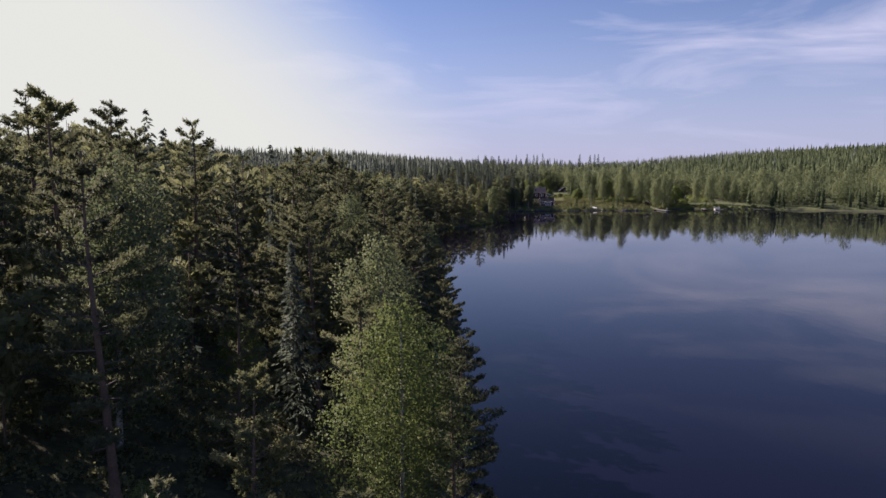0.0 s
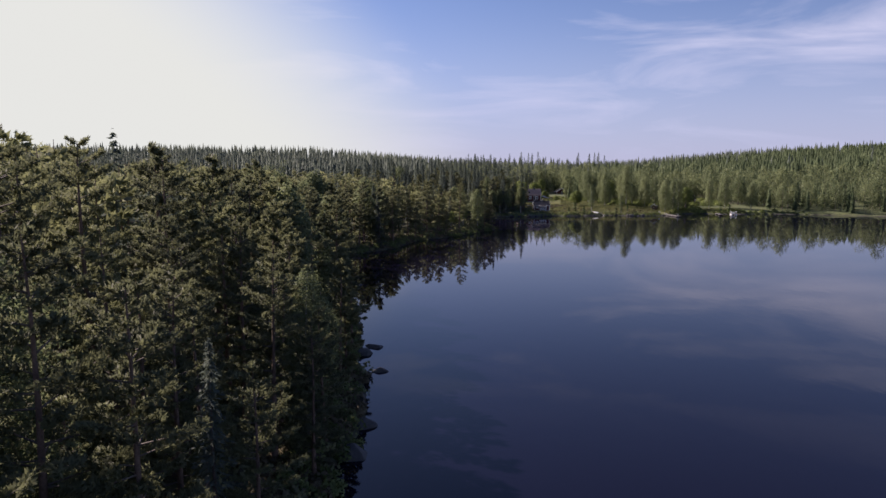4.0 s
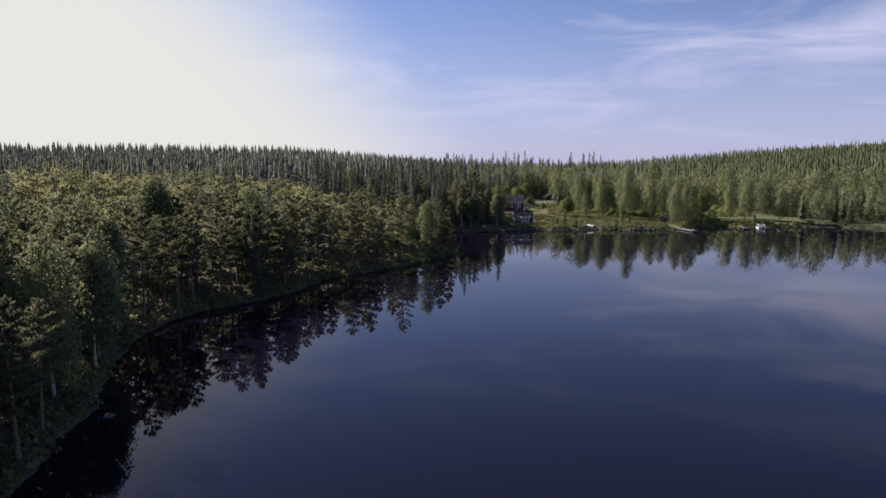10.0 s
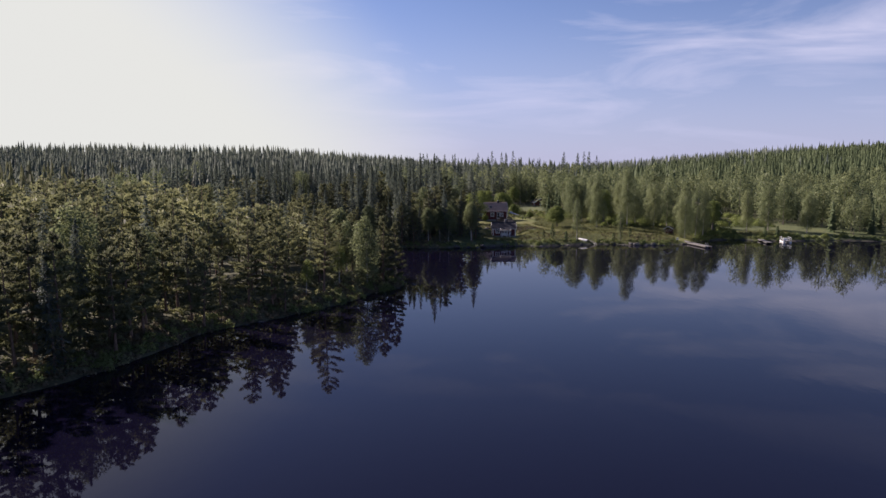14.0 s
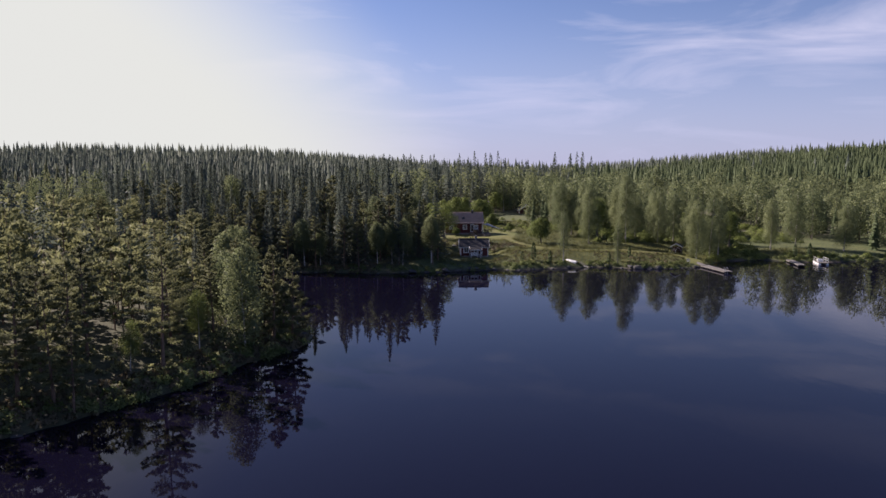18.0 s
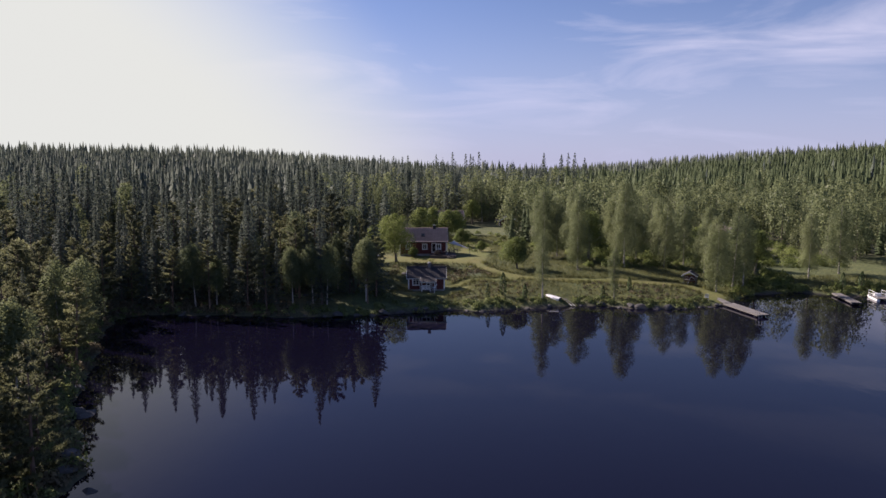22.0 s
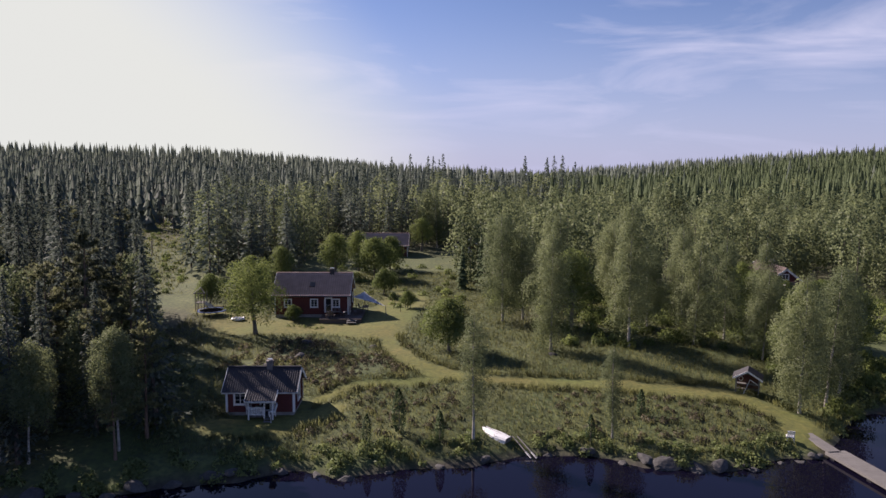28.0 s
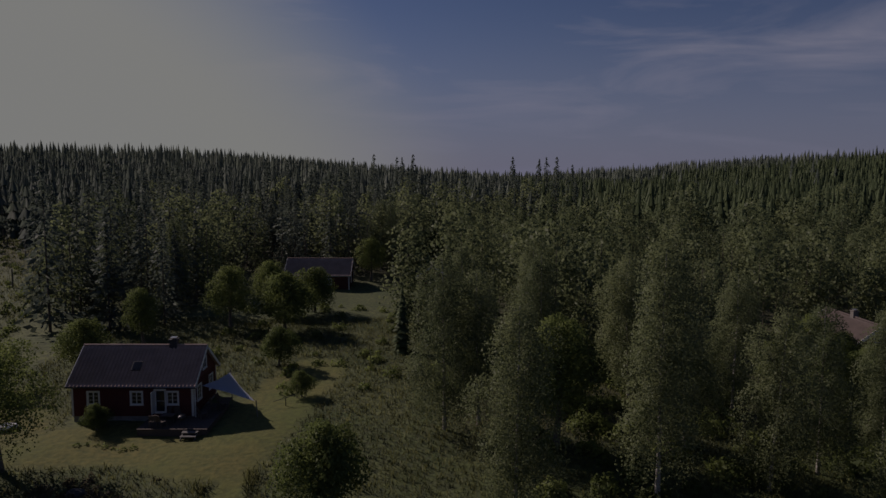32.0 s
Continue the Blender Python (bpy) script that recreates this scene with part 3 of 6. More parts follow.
def cone_spruce(h, seed, n=100):
    """A far spruce: overlapping tiers of drooping boughs, n in all, each a kinked face from the stem to its tip."""
    r = np.random.default_rng(seed)
    per = 9 if n < 120 else 12
    tiers = max(4, n // per)
    v, nn = [], []
    for k in range(tiers):
        s = k / tiers
        rad = h * 0.155 * (1 - s) ** 0.8 + 0.18
        z = h * (0.05 + 0.93 * s) + r.normal() * 0.010 * h
        drop = 0.42 * rad + 0.12 * h / tiers
        for q in range(per):
            a = 6.283 * (q + r.uniform(-0.45, 0.45)) / per + k
            ln = rad * r.uniform(0.55, 1.2)
            w = 0.52 * r.uniform(0.8, 1.25)
            top = z + h / tiers * 1.15 + 0.1
            v += [(0.05 * math.cos(a), 0.05 * math.sin(a), top), (0.68 * ln * math.cos(a - w), 0.68 * ln * math.sin(a - w), z - 0.45 * drop),
                  (ln * math.cos(a), ln * math.sin(a), z - drop + 0.12 * ln), (0.68 * ln * math.cos(a + w), 0.68 * ln * math.sin(a + w), z - 0.45 * drop)]
            up, b = 0.85 + r.uniform(-0.4, 0.4), a + r.uniform(-0.9, 0.9)
            nn += [(0.5 * math.cos(b), 0.5 * math.sin(b), up)] + [(0.6 * math.cos(b + g), 0.6 * math.sin(b + g), up) for g in (-0.5, 0, 0.5)]
    v = np.array(v)
    return v, np.arange(len(v)).reshape(-1, 4), unit(np.array(nn))


tall = {}                             # heights of the tree models


def make_tree(name, data, leaf, bark, label, category, group=""):
    limbs, pts, lean, ln, wd, loose, *out = data
    tree = new(name)
    v, f = tubes(limbs[:1], 8)
    v2, f2 = tubes(limbs[1:], 3) if len(limbs) > 1 else (np.zeros((0, 3)), np.zeros((0, 4), int))
    mesh_object("trunk", v, f, bark, tree)
    if len(v2):
        tagged(mesh_object("branchwork", v2, f2, TWIG, tree), kind="stuff")
    v, f, nn = blades(pts, ln, wd, lean, loose, len(pts), out[0] if out else outward(pts, pts[:, 2].max()))
    mesh_object("crown", v, f, leaf, tree, tone=np.zeros(len(v)), normals=nn)
    tall[tree.name] = limbs[0][-1][2] / (1 if category not in ("tree", "juniper") else 0.6)
    return tagged(tree, label, category, group)


PARK = (0, 0, -500)                   # originals are moved to their first place when used
used = set()


def plant(model, x, y, scale=1.0, turn=None, sink=0.1, label=""):
    """Sets a copy of a tree (or the tree itself, the first time) on the ground."""
    turn = rng.uniform(0, 360) if turn is None else turn
    m = Matrix.Translation((x, y, float(height(x, y)) - sink)) @ pose(0, 0, 0, rng.uniform(-2, 2), rng.uniform(-2, 2), turn)
    if model.name in used:
        ob = copy_thing(model, m)
        ob.scale = [scale] * 3
    else:
        used.add(model.name)
        ob = model
        ob.matrix_basis = m
        ob.scale = [scale] * 3
    if label:
        tagged(ob, label)
    return ob


def joined_woods(name, kinds, spots, mat_leaf, mat_bark, label, leaves=140, big=3.0, **form):
    """Far woods: each tree a trunk and a crown of leaf faces, all in one object."""
    vs, fs, ts, ns, at = [], [], [], [], 0
    tv, tf, ta = [], [], 0
    r = np.random.default_rng(len(spots))
    bank = []
    for k, (f, h) in enumerate(kinds):
        if f is cone_spruce:
            bank.append((h, *cone_spruce(h, 50 + k, leaves)))
        else:
            b = f(h, 50 + k, n=leaves, **form)
            bank.append((h, *blades(b[1], b[3] * big, b[4] * big * 1.2, b[2], b[5], k, b[6] if len(b) > 6 else outward(b[1], h))))
    for x, y, z, s in spots:
        h, v, f, nn = bank[int(r.integers(len(bank)))]
        a = r.uniform(0, 6.28)
        c, q = math.cos(a) * s, math.sin(a) * s
        w = np.stack([v[:, 0] * c - v[:, 1] * q + x, v[:, 0] * q + v[:, 1] * c + y, v[:, 2] * s + z], 1)
        vs.append(w)
        c, q = c / s, q / s
        ns.append(np.stack([nn[:, 0] * c - nn[:, 1] * q, nn[:, 0] * q + nn[:, 1] * c, nn[:, 2]], 1))
        fs.append(f + at)
        ts.append(r.uniform(-0.15, 0.35) + np.repeat(r.uniform(-0.2, 0.2, len(w) // 4), 4))
        at += len(w)
        st = [(x, y, z - 0.5, 0.010 * h * s), (x, y, z + 0.8 * h * s, 0.03)]
        v2, f2 = tubes([st], 4)
        tv.append(v2)
        tf.append(f2 + ta)
        ta += len(v2)
    ob = mesh_object(name, np.concatenate(vs), np.concatenate(fs), mat_leaf, tone=np.concatenate(ts), normals=np.concatenate(ns))
    tagged(ob, label, "forest", kind="stuff")
    tr = mesh_object("trunks", np.concatenate(tv), np.concatenate(tf), mat_bark, ob)
    tagged(tr, kind="stuff")
    return ob


def scatter(x0, x1, y0, y1, gap, keep, seed):
    """Uneven spots at about the gap from one another where keep(x, y) holds."""
    r = np.random.default_rng(seed)
    gx, gy = np.meshgrid(np.arange(x0, x1, gap), np.arange(y0, y1, gap))
    gx = gx.ravel() + r.uniform(-0.45, 0.45, gx.size) * gap
    gy = gy.ravel() + r.uniform(-0.45, 0.45, gy.size) * gap
    ok = keep(gx, gy)
    return gx[ok], gy[ok]

# ---- the trees in their places ----
pines = [make_tree("pine_tree", pine_data(h, 11 + k, n=7500, bare=b, wide=w, fine=0.95, tufts=28), PINE, PINE_BARK, "Scots pine with a ragged grey-green crown on the lake shore", "pine tree", "shore pines")
         for k, (h, b, w) in enumerate([(13, 0.30, 0.24), (14, 0.38, 0.23), (12, 0.22, 0.26), (15, 0.42, 0.22), (11, 0.15, 0.26)])]
spruces = [make_tree("spruce_tree", spruce_data(h, 31 + k, wide=w), SPRUCE, SPRUCE_BARK, "tall dark green spruce with drooping branches", "spruce tree", "shore spruces")
           for k, (h, w) in enumerate([(20, 0.15), (18, 0.17), (21, 0.13)])]
near_pines = [make_tree("pine_tree", pine_data(h, 71 + k, n=19000, bare=b, wide=w, fine=0.60, tufts=52), PINE, PINE_BARK, "Scots pine with sunlit tufted branches close to the shore", "pine tree", "shore pines")
              for k, (h, b, w) in enumerate([(14, 0.16, 0.25), (15, 0.24, 0.25), (12, 0.10, 0.27)])]
forms = [(15, 0.10, 0.165), (16, 0.12, 0.14), (13, 0.14, 0.175), (14, 0.06, 0.160), (12, 0.36, 0.16), (14, 0.22, 0.10), (13, 0.05, 0.10)]
birches = [make_tree("birch_tree", birch_data(h, 41 + k, n=6500, bare=b, wide=w, leaf=0.80), BIRCH, BIRCH_BARK, "birch with a white trunk and hanging pale green foliage", "birch tree", "shore birches")
           for k, (h, b, w) in enumerate(forms)]
fine_birches = [make_tree("birch_tree", birch_data(h, 81 + k, n=22000 if w > 0.12 else 11000, bare=b, wide=w, leaf=0.40 if w > 0.12 else 0.34), BIRCH, BIRCH_BARK, "tall meadow birch with a white trunk and hanging foliage", "birch tree", "meadow birches")
                for k, (h, b, w) in enumerate(forms)]
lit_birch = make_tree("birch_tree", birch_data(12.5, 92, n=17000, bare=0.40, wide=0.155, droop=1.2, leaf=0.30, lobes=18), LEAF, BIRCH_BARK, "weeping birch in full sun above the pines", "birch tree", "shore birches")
broads = [make_tree("leafy_tree", broad_data(h, 51 + k, wide=w), LEAF, GREY_BARK, "round-crowned leafy tree in the meadow", "tree", "garden trees")
          for k, (h, w) in enumerate([(9.5, 0.33), (9, 0.31), (6, 0.36)])]
junipers = [make_tree("juniper_bush", juniper_data(h, 61 + k), JUNIPER, GREY_BARK, "dark upright juniper in the shore meadow", "juniper", "shore junipers")
            for k, h in enumerate([4.0, 3.2])]


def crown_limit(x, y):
    """Greatest top height in the western wood: slopes by bearing from the camera's first place, fitted to the outline
    seen there.
    """
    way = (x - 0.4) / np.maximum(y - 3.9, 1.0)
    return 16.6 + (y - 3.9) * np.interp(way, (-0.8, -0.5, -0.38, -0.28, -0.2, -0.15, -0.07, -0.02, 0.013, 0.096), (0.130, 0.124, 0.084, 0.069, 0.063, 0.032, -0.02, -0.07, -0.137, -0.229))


def shore_woods():
    """Pines, a few birches and spruces along the western shore, singly near the water, joined farther in."""
    r = np.random.default_rng(3)
    x, y = scatter(-60, 24, 8, 297, 4.1, lambda a, b: (lambda d: (d > 0.6) & (d < 20) & (a < 24))(shore_distance(a, b)), 5)
    d = shore_distance(x, y)
    order = np.argsort(d + 0.03 * y)
    x1, y1 = x, y
    fixed = ((near_pines[1], -12.2, 29, 0.98), (lit_birch, -1.0, 26, 0.92), (near_pines[2], -6.4, 19.5, 0.62), (near_pines[2], -2.2, 21, 0.62),
             (near_pines[0], 0.9, 18.5, 0.5), (near_pines[0], 0.9, 27.5, 0.72), (near_pines[0], -2.1, 46, 0.68), (near_pines[2], 0.9, 43, 0.72), (near_pines[1], 1.0, 38.5, 0.54), (near_pines[1], 0.5, 50, 0.6), (near_pines[1], -16.5, 41, 1.0), (near_pines[0], -20, 33, 0.9), (near_pines[0], -13.5, 52, 0.95), (near_pines[1], 1.0, 33, 0.62), (near_pines[2], -9.3, 35, 0.8), (near_pines[2], -6.2, 26, 0.7), (lit_birch, -10.6, 39, 0.52), (lit_birch, -9.5, 25, 0.34), (lit_birch, 13.2, 228.6, 0.52), (lit_birch, 9.6, 220.5, 0.42),
             (near_pines[0], -2.0, 58, 0.9), (near_pines[1], -4.3, 57, 0.94), (near_pines[0], -13.6, 73.4, 1.05), (near_pines[1], 11.8, 222.5, 0.85))
    for m, a, b, size in fixed:
        plant(m, a, b, size)
    for k in order[:240]:
        if min(math.hypot(x[k] - a, y[k] - b) for _, a, b, _ in fixed) < 3.2 or y[k] < 30:
            continue
        kind = r.uniform()
        if kind < 0.76:
            m = near_pines[int(r.integers(3))] if y[k] < 85 else pines[int(r.integers(5))]
        elif kind < 0.93:
            m = (fine_birches if y[k] < 90 else birches)[int(r.integers(2, 5))]
        else:
            m = spruces[int(r.integers(3))]
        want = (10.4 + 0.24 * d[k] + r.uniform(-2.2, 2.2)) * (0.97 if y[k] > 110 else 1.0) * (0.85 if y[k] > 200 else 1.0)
        # tops are cut to the outline seen from the camera's first place
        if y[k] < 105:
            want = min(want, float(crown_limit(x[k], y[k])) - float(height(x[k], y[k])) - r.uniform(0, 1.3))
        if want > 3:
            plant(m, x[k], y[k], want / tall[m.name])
    x, y = scatter(-150, 10, 10, 298, 5.2, lambda a, b: (lambda d: (d > 18) & (d < 125))(shore_distance(a, b)), 6)
    d = shore_distance(x, y)
    z = height(x, y)
    s = (0.95 + 0.003 * d + r.uniform(-0.35, 0.25, len(x))) * np.where(y > 115, 0.92, 1.0)
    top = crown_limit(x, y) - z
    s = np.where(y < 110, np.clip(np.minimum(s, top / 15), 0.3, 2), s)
    spots = np.stack([x, y, z, s], 1)
    spots = spots[(y > 34) | (x < -24)]
    x, y, d = spots[:, 0], spots[:, 1], shore_distance(spots[:, 0], spots[:, 1])
    near = (y < 60) & (d < 42)
    for a, b, _, size in spots[near]:
        m = near_pines[int(r.integers(3))]
        plant(m, a, b, size * 14.5 / tall[m.name])
    far = order[240:400]
    spots = np.concatenate([spots[~near], np.stack([x1[far], y1[far], height(x1[far], y1[far]), r.uniform(0.6, 0.85, len(far))], 1)])
    half = r.uniform(0, 1, len(spots)) < 0.8
    joined_woods("pine_wood", [(pine_data, 14), (pine_data, 15), (pine_data, 13)], spots[half], PINE, PINE_BARK, "dense grey-green pine forest behind the shore", 560, 2.3, wide=0.23)
    spots[:, 3] *= 0.9
    joined_woods("spruce_wood", [(spruce_data, 14), (spruce_data, 16), (spruce_data, 13)], spots[~half], SPRUCE, SPRUCE_BARK, "dark spruces standing among the pines", 360, 1.7, wide=0.19)


shore_woods()


def bay_woods():
    """Tall spruces round the inner bay, with birches at the water."""
    r = np.random.default_rng(8)
    x, y = scatter(-30, 40, 295, 341, 3.4, lambda a, b: (shore_distance(a, b) > 2.5) & (a < 38.5 - 0.42 * np.maximum(b - 303, 0)) & ~((a > 24) & (b > 335)), 9)
    for k in range(len(x)):
        q = r.uniform()
        m = spruces[int(r.integers(3))] if q < 0.68 else pines[int(r.integers(4))] if q < 0.93 else birches[int(r.integers(3))]
        plant(m, x[k], y[k], r.uniform(0.6, 1.05) * (18 if q < 0.68 else 14) / tall[m.name] * (1.05 if y[k] > 304 else 0.85))
    for bx, by, s in ((26.3, 294.7, 0.72), (29.2, 295.2, 0.74), (31.3, 295.1, 0.76), (37.1, 296.9, 0.80), (11.7, 295.2, 0.8), (14.8, 295.4, 0.62)):
        plant(fine_birches[4], bx, by, s, label="slender birch leaning over the bay, white trunk bare below")


bay_woods()


def bare_trunk():
    t = new("bare_birch_trunk")
    x, y = 37.0, 296.4
    t.location = (x, y, float(height(x, y)))
    v, f = tubes([[(0, 0, -0.3, 0.10), (0.03, 0, 1.6, 0.085), (-0.02, 0.03, 3.3, 0.06), (-0.02, 0.03, 3.32, 0.005)]], 8)
    mesh_object("stem", v, f, BIRCH_BARK, t)
    v, f = tubes([[(0.0, 0.0, 2.6, 0.03), (0.25, 0.1, 2.95, 0.012)], [(0.0, 0.02, 2.0, 0.025), (-0.22, 0.05, 2.2, 0.01)]], 5)
    tagged(mesh_object("branch_stub", v, f, BIRCH_BARK, t), kind="stuff")
    tagged(t, "bare white birch trunk without a crown beside the bay", "dead tree")


bare_trunk()


def meadow_trees():
    """Birches and garden trees round the houses, each in its own place."""
    for m, x, y, tall_ in ((5, 64.4, 299.2, 10.6), (6, 76.0, 300.3, 7.8), (3, 74.6, 321.0, 13.0), (1, 84.0, 323.0, 16.6), (0, 70.6, 334.0, 13.8), (2, 73.4, 335.2, 12.6),
                           (3, 92.6, 325.5, 12.6), (0, 97.4, 328.0, 12.2), (2, 88.6, 330.5, 11.4), (3, 94.6, 305.6, 12.6), (0, 98.2, 307.6, 13.2), (1, 101.6, 311.0, 12.4), (2, 98.3, 320, 10.2),
                           (1, 79.0, 340.0, 13.5), (2, 88.0, 343.0, 13.0), (0, 96.5, 340.0, 12.5), (3, 72.5, 349.0, 12.5), (0, 80.5, 353.0, 13.2), (2, 91.0, 354.0, 12.0), (1, 103.5, 330.0, 12.0),
                           (1, 116, 316, 12), (0, 124, 320, 13), (2, 132, 314, 11), (6, 63.0, 404.0, 13.0), (2, 60.5, 408.0, 13.0), (5, 29.5, 366, 11.4), (1, 33.5, 378, 12.5)):
        plant(fine_birches[m], x, y, tall_ / forms[m][0])
    for m, x, y, s in ((broads[0], 40.2, 326.4, 1.02), (broads[2], 63.1, 320.5, 1.02), (broads[1], 44.5, 366, 0.92), (broads[2], 51.5, 365, 1.25), (broads[1], 37, 358, 0.75),
                       (broads[2], 35, 349, 0.9), (broads[1], 59.5, 398, 0.85), (broads[1], 47.8, 374, 0.85), (broads[2], 53.6, 375, 1.1), (broads[2], 54, 350, 0.7), (broads[1], 79.0, 331, 1.15),
                       (broads[0], 100.5, 317, 0.9), (broads[1], 107, 318, 1.0), (broads[2], 43.3, 333.6, 0.38), (broads[2], 30, 342, 0.8), (broads[2], 107, 337, 1.0), (broads[2], 110.5, 342, 0.95), (broads[2], 113, 336, 1.0),
                       (broads[1], 104, 335, 0.8), (broads[2], 116.5, 340, 0.9), (broads[2], 111, 348, 0.9), (broads[2], 111.5, 354, 0.95), (broads[2], 107, 327, 1.1)):
        plant(m, x, y, s)
    for k, (x, y, s) in enumerate(((58.4, 300.3, 0.95), (61.7, 299.6, 0.8), (55.8, 298.9, 0.62), (79.5, 303.9, 0.78), (74.0, 299.6, 0.62), (121, 308.5, 1.0), (117.5, 308.0, 0.8))):
        plant(junipers[k % 2], x, y, s)


meadow_trees()


def far_woods():
    """Woods beyond the meadow and on the hills, to the skyline."""
    r = np.random.default_rng(12)

    def open_land(a, b):
        clear = (b < 402) & (a > 36) & (a < 66) | (b < 362) & (a > 14) & (a < 66) | (b > 368) & (b < 404) & (a > 62) & (a < 74)
        cut = (a < 22 - 0.26 * (b - 350)) & (a > -85) & (b > 335) & (b < 490)
        return (shore_distance(a, b) > 3) & ~clear & ~cut

    x, y = scatter(66, 330, 262, 440, 5.2, lambda a, b: open_land(a, b) & (b > 322 + 0.05 * (a - 66)) | (a > 140) & (shore_distance(a, b) > 3), 13)
    k = ~((x < 112) & (y < 352)) & ~((x > 103) & (x < 131) & (y > 322) & (y < 366))
    x, y = x[k], y[k]
    z = height(x, y)
    s = r.uniform(0.65, 1.05, len(x))
    spots = np.stack([x, y, z, s], 1)
    leafy = r.uniform(0, 1, len(x)) < np.where(x < 150, 0.75, 0.35)
    joined_woods("birch_wood", [(birch_data, 14), (broad_data, 11), (birch_data, 16), (broad_data, 13), (birch_data, 12)], spots[leafy], BIRCH, GREY_BARK, "pale green birch wood behind the meadow", 1150, 1.30, wide=0.25, lobes=14)
    spots[:, 3] *= 0.8
    joined_woods("young_spruce_wood", [(cone_spruce, 13), (pine_data, 12), (cone_spruce, 11)], spots[~leafy], PLANT, SPRUCE_BARK, "young yellow-green spruce plantation on the slope", 250, 2.4)
    x, y = scatter(-90, 110, 366, 480, 4.4, lambda a, b: open_land(a, b), 14)
    s = r.uniform(0.62, 1.0, len(x)) * (1 + 0.05 * smooth(425, 450, y) * smooth(20, 45, x))
    spots = np.stack([x, y, height(x, y), s], 1)[(x < 66) | (y > 440)]
    leafy = r.uniform(0, 1, len(spots)) < np.where(spots[:, 1] < 415, 0.45, 0.12)
    joined_woods("birch_wood", [(birch_data, 16), (birch_data, 17)], spots[leafy], BIRCH, GREY_BARK, "birches at the forest edge", 1000, 1.35, wide=0.22, lobes=14)
    joined_woods("spruce_wood", [(spruce_data, 19), (spruce_data, 21), (pine_data, 17), (spruce_data, 16)], spots[~leafy], SPRUCE, SPRUCE_BARK, "tall dark spruce forest behind the farm", 460, 1.75, wide=0.18)
    x, y = scatter(-420, 640, 440, 720, 5.4, lambda a, b: (np.abs(a - 45) < 0.80 * b - 120), 15)
    z, s = height(x, y), r.uniform(0.72, 1.0, len(x))
    spots = np.stack([x, y, z, s], 1)
    young = (x > 95 + 0.10 * (y - 440)) & (r.uniform(0, 1, len(x)) < 0.93)
    old = spots[~young]
    joined_woods("hill_forest", [(cone_spruce, 19), (cone_spruce, 17), (pine_data, 16), (cone_spruce, 15), (pine_data, 14)], old, SPRUCE, SPRUCE_BARK, "endless spruce forest on the low hills", 64, 4.2)
    x, y = scatter(90, 640, 430, 720, 4.9, lambda a, b: (a > 95 + 0.10 * (b - 440)) & (a - 45 < 0.80 * b - 120), 18)
    z, s = height(x, y), r.uniform(0.8, 1.05, len(x))
    joined_woods("young_spruce_wood", [(cone_spruce, 15), (cone_spruce, 14), (cone_spruce, 16)], np.stack([x, y, z, s], 1), PLANT, SPRUCE_BARK, "dense plantation of pointed yellow-green spruces on the hill", 54)
    x, y = scatter(-700, 900, 720, 1150, 9.5, lambda a, b: (np.abs(a - 45) < 0.80 * b - 120), 16)
    z, s = height(x, y), r.uniform(0.85, 1.1, len(x))
    joined_woods("distant_forest", [(cone_spruce, 19), (cone_spruce, 16), (pine_data, 16)], np.stack([x, y, z, s], 1), SPRUCE, SPRUCE_BARK, "distant spruce forest along the skyline", 36, 5.0)
    x, y = scatter(-420, -110, -60, 470, 8.0, lambda a, b: (shore_distance(a, b) > 20) & ~((a > -62) & (b > 330)), 17)
    z, s = height(x, y), r.uniform(0.7, 1.0, len(x))
    joined_woods("hill_forest", [(pine_data, 16), (cone_spruce, 18)], np.stack([x, y, z, s], 1), PINE, PINE_BARK, "pine forest stretching inland", 60, 4.0)


far_woods()

# ---- building helpers ----
def part(name, bm, mat, parent=None, label=""):
    """Links a bmesh as one mesh object under a thing or a part."""
    me = bpy.data.meshes.new(name)
    bmesh.ops.recalc_face_normals(bm, faces=bm.faces)
    bm.to_mesh(me)
    bm.free()
    me.materials.append(mat)
    ob = new(name, me)
    if parent:
        ob.parent = parent
    return tagged(ob, label)


def box(bm, x0, x1, y0, y1, z0, z1, m=None):
    """Adds a block to the bmesh."""
    vs = [bm.verts.new(p) for p in ((x0, y0, z0), (x1, y0, z0), (x1, y1, z0), (x0, y1, z0), (x0, y0, z1), (x1, y0, z1), (x1, y1, z1), (x0, y1, z1))]
    for q in ((0, 3, 2, 1), (4, 5, 6, 7), (0, 1, 5, 4), (1, 2, 6, 5), (2, 3, 7, 6), (3, 0, 4, 7)):
        bm.faces.new([vs[i] for i in q])
    if m is not None:
        bmesh.ops.transform(bm, matrix=m, verts=vs)
    return vs


def beam(bm, a, b, w, h=None):
    """Adds a squared bar from a to b."""
    a, b = Vector(a), Vector(b)
    h = h or w
    m = Matrix.Translation(a) @ (b - a).to_track_quat("Z", "Y").to_matrix().to_4x4()
    box(bm, -w / 2, w / 2, -h / 2, h / 2, 0, (b - a).length, m)


def rod(bm, pts, r, sides=6):
    v, f = tubes([[(*p, r) for p in pts]], sides)
    vs = [bm.verts.new(p) for p in v]
    for q in f:
        bm.faces.new([vs[i] for i in q])
    for ring in (vs[:sides], vs[-sides:]):
        bm.faces.new(ring)


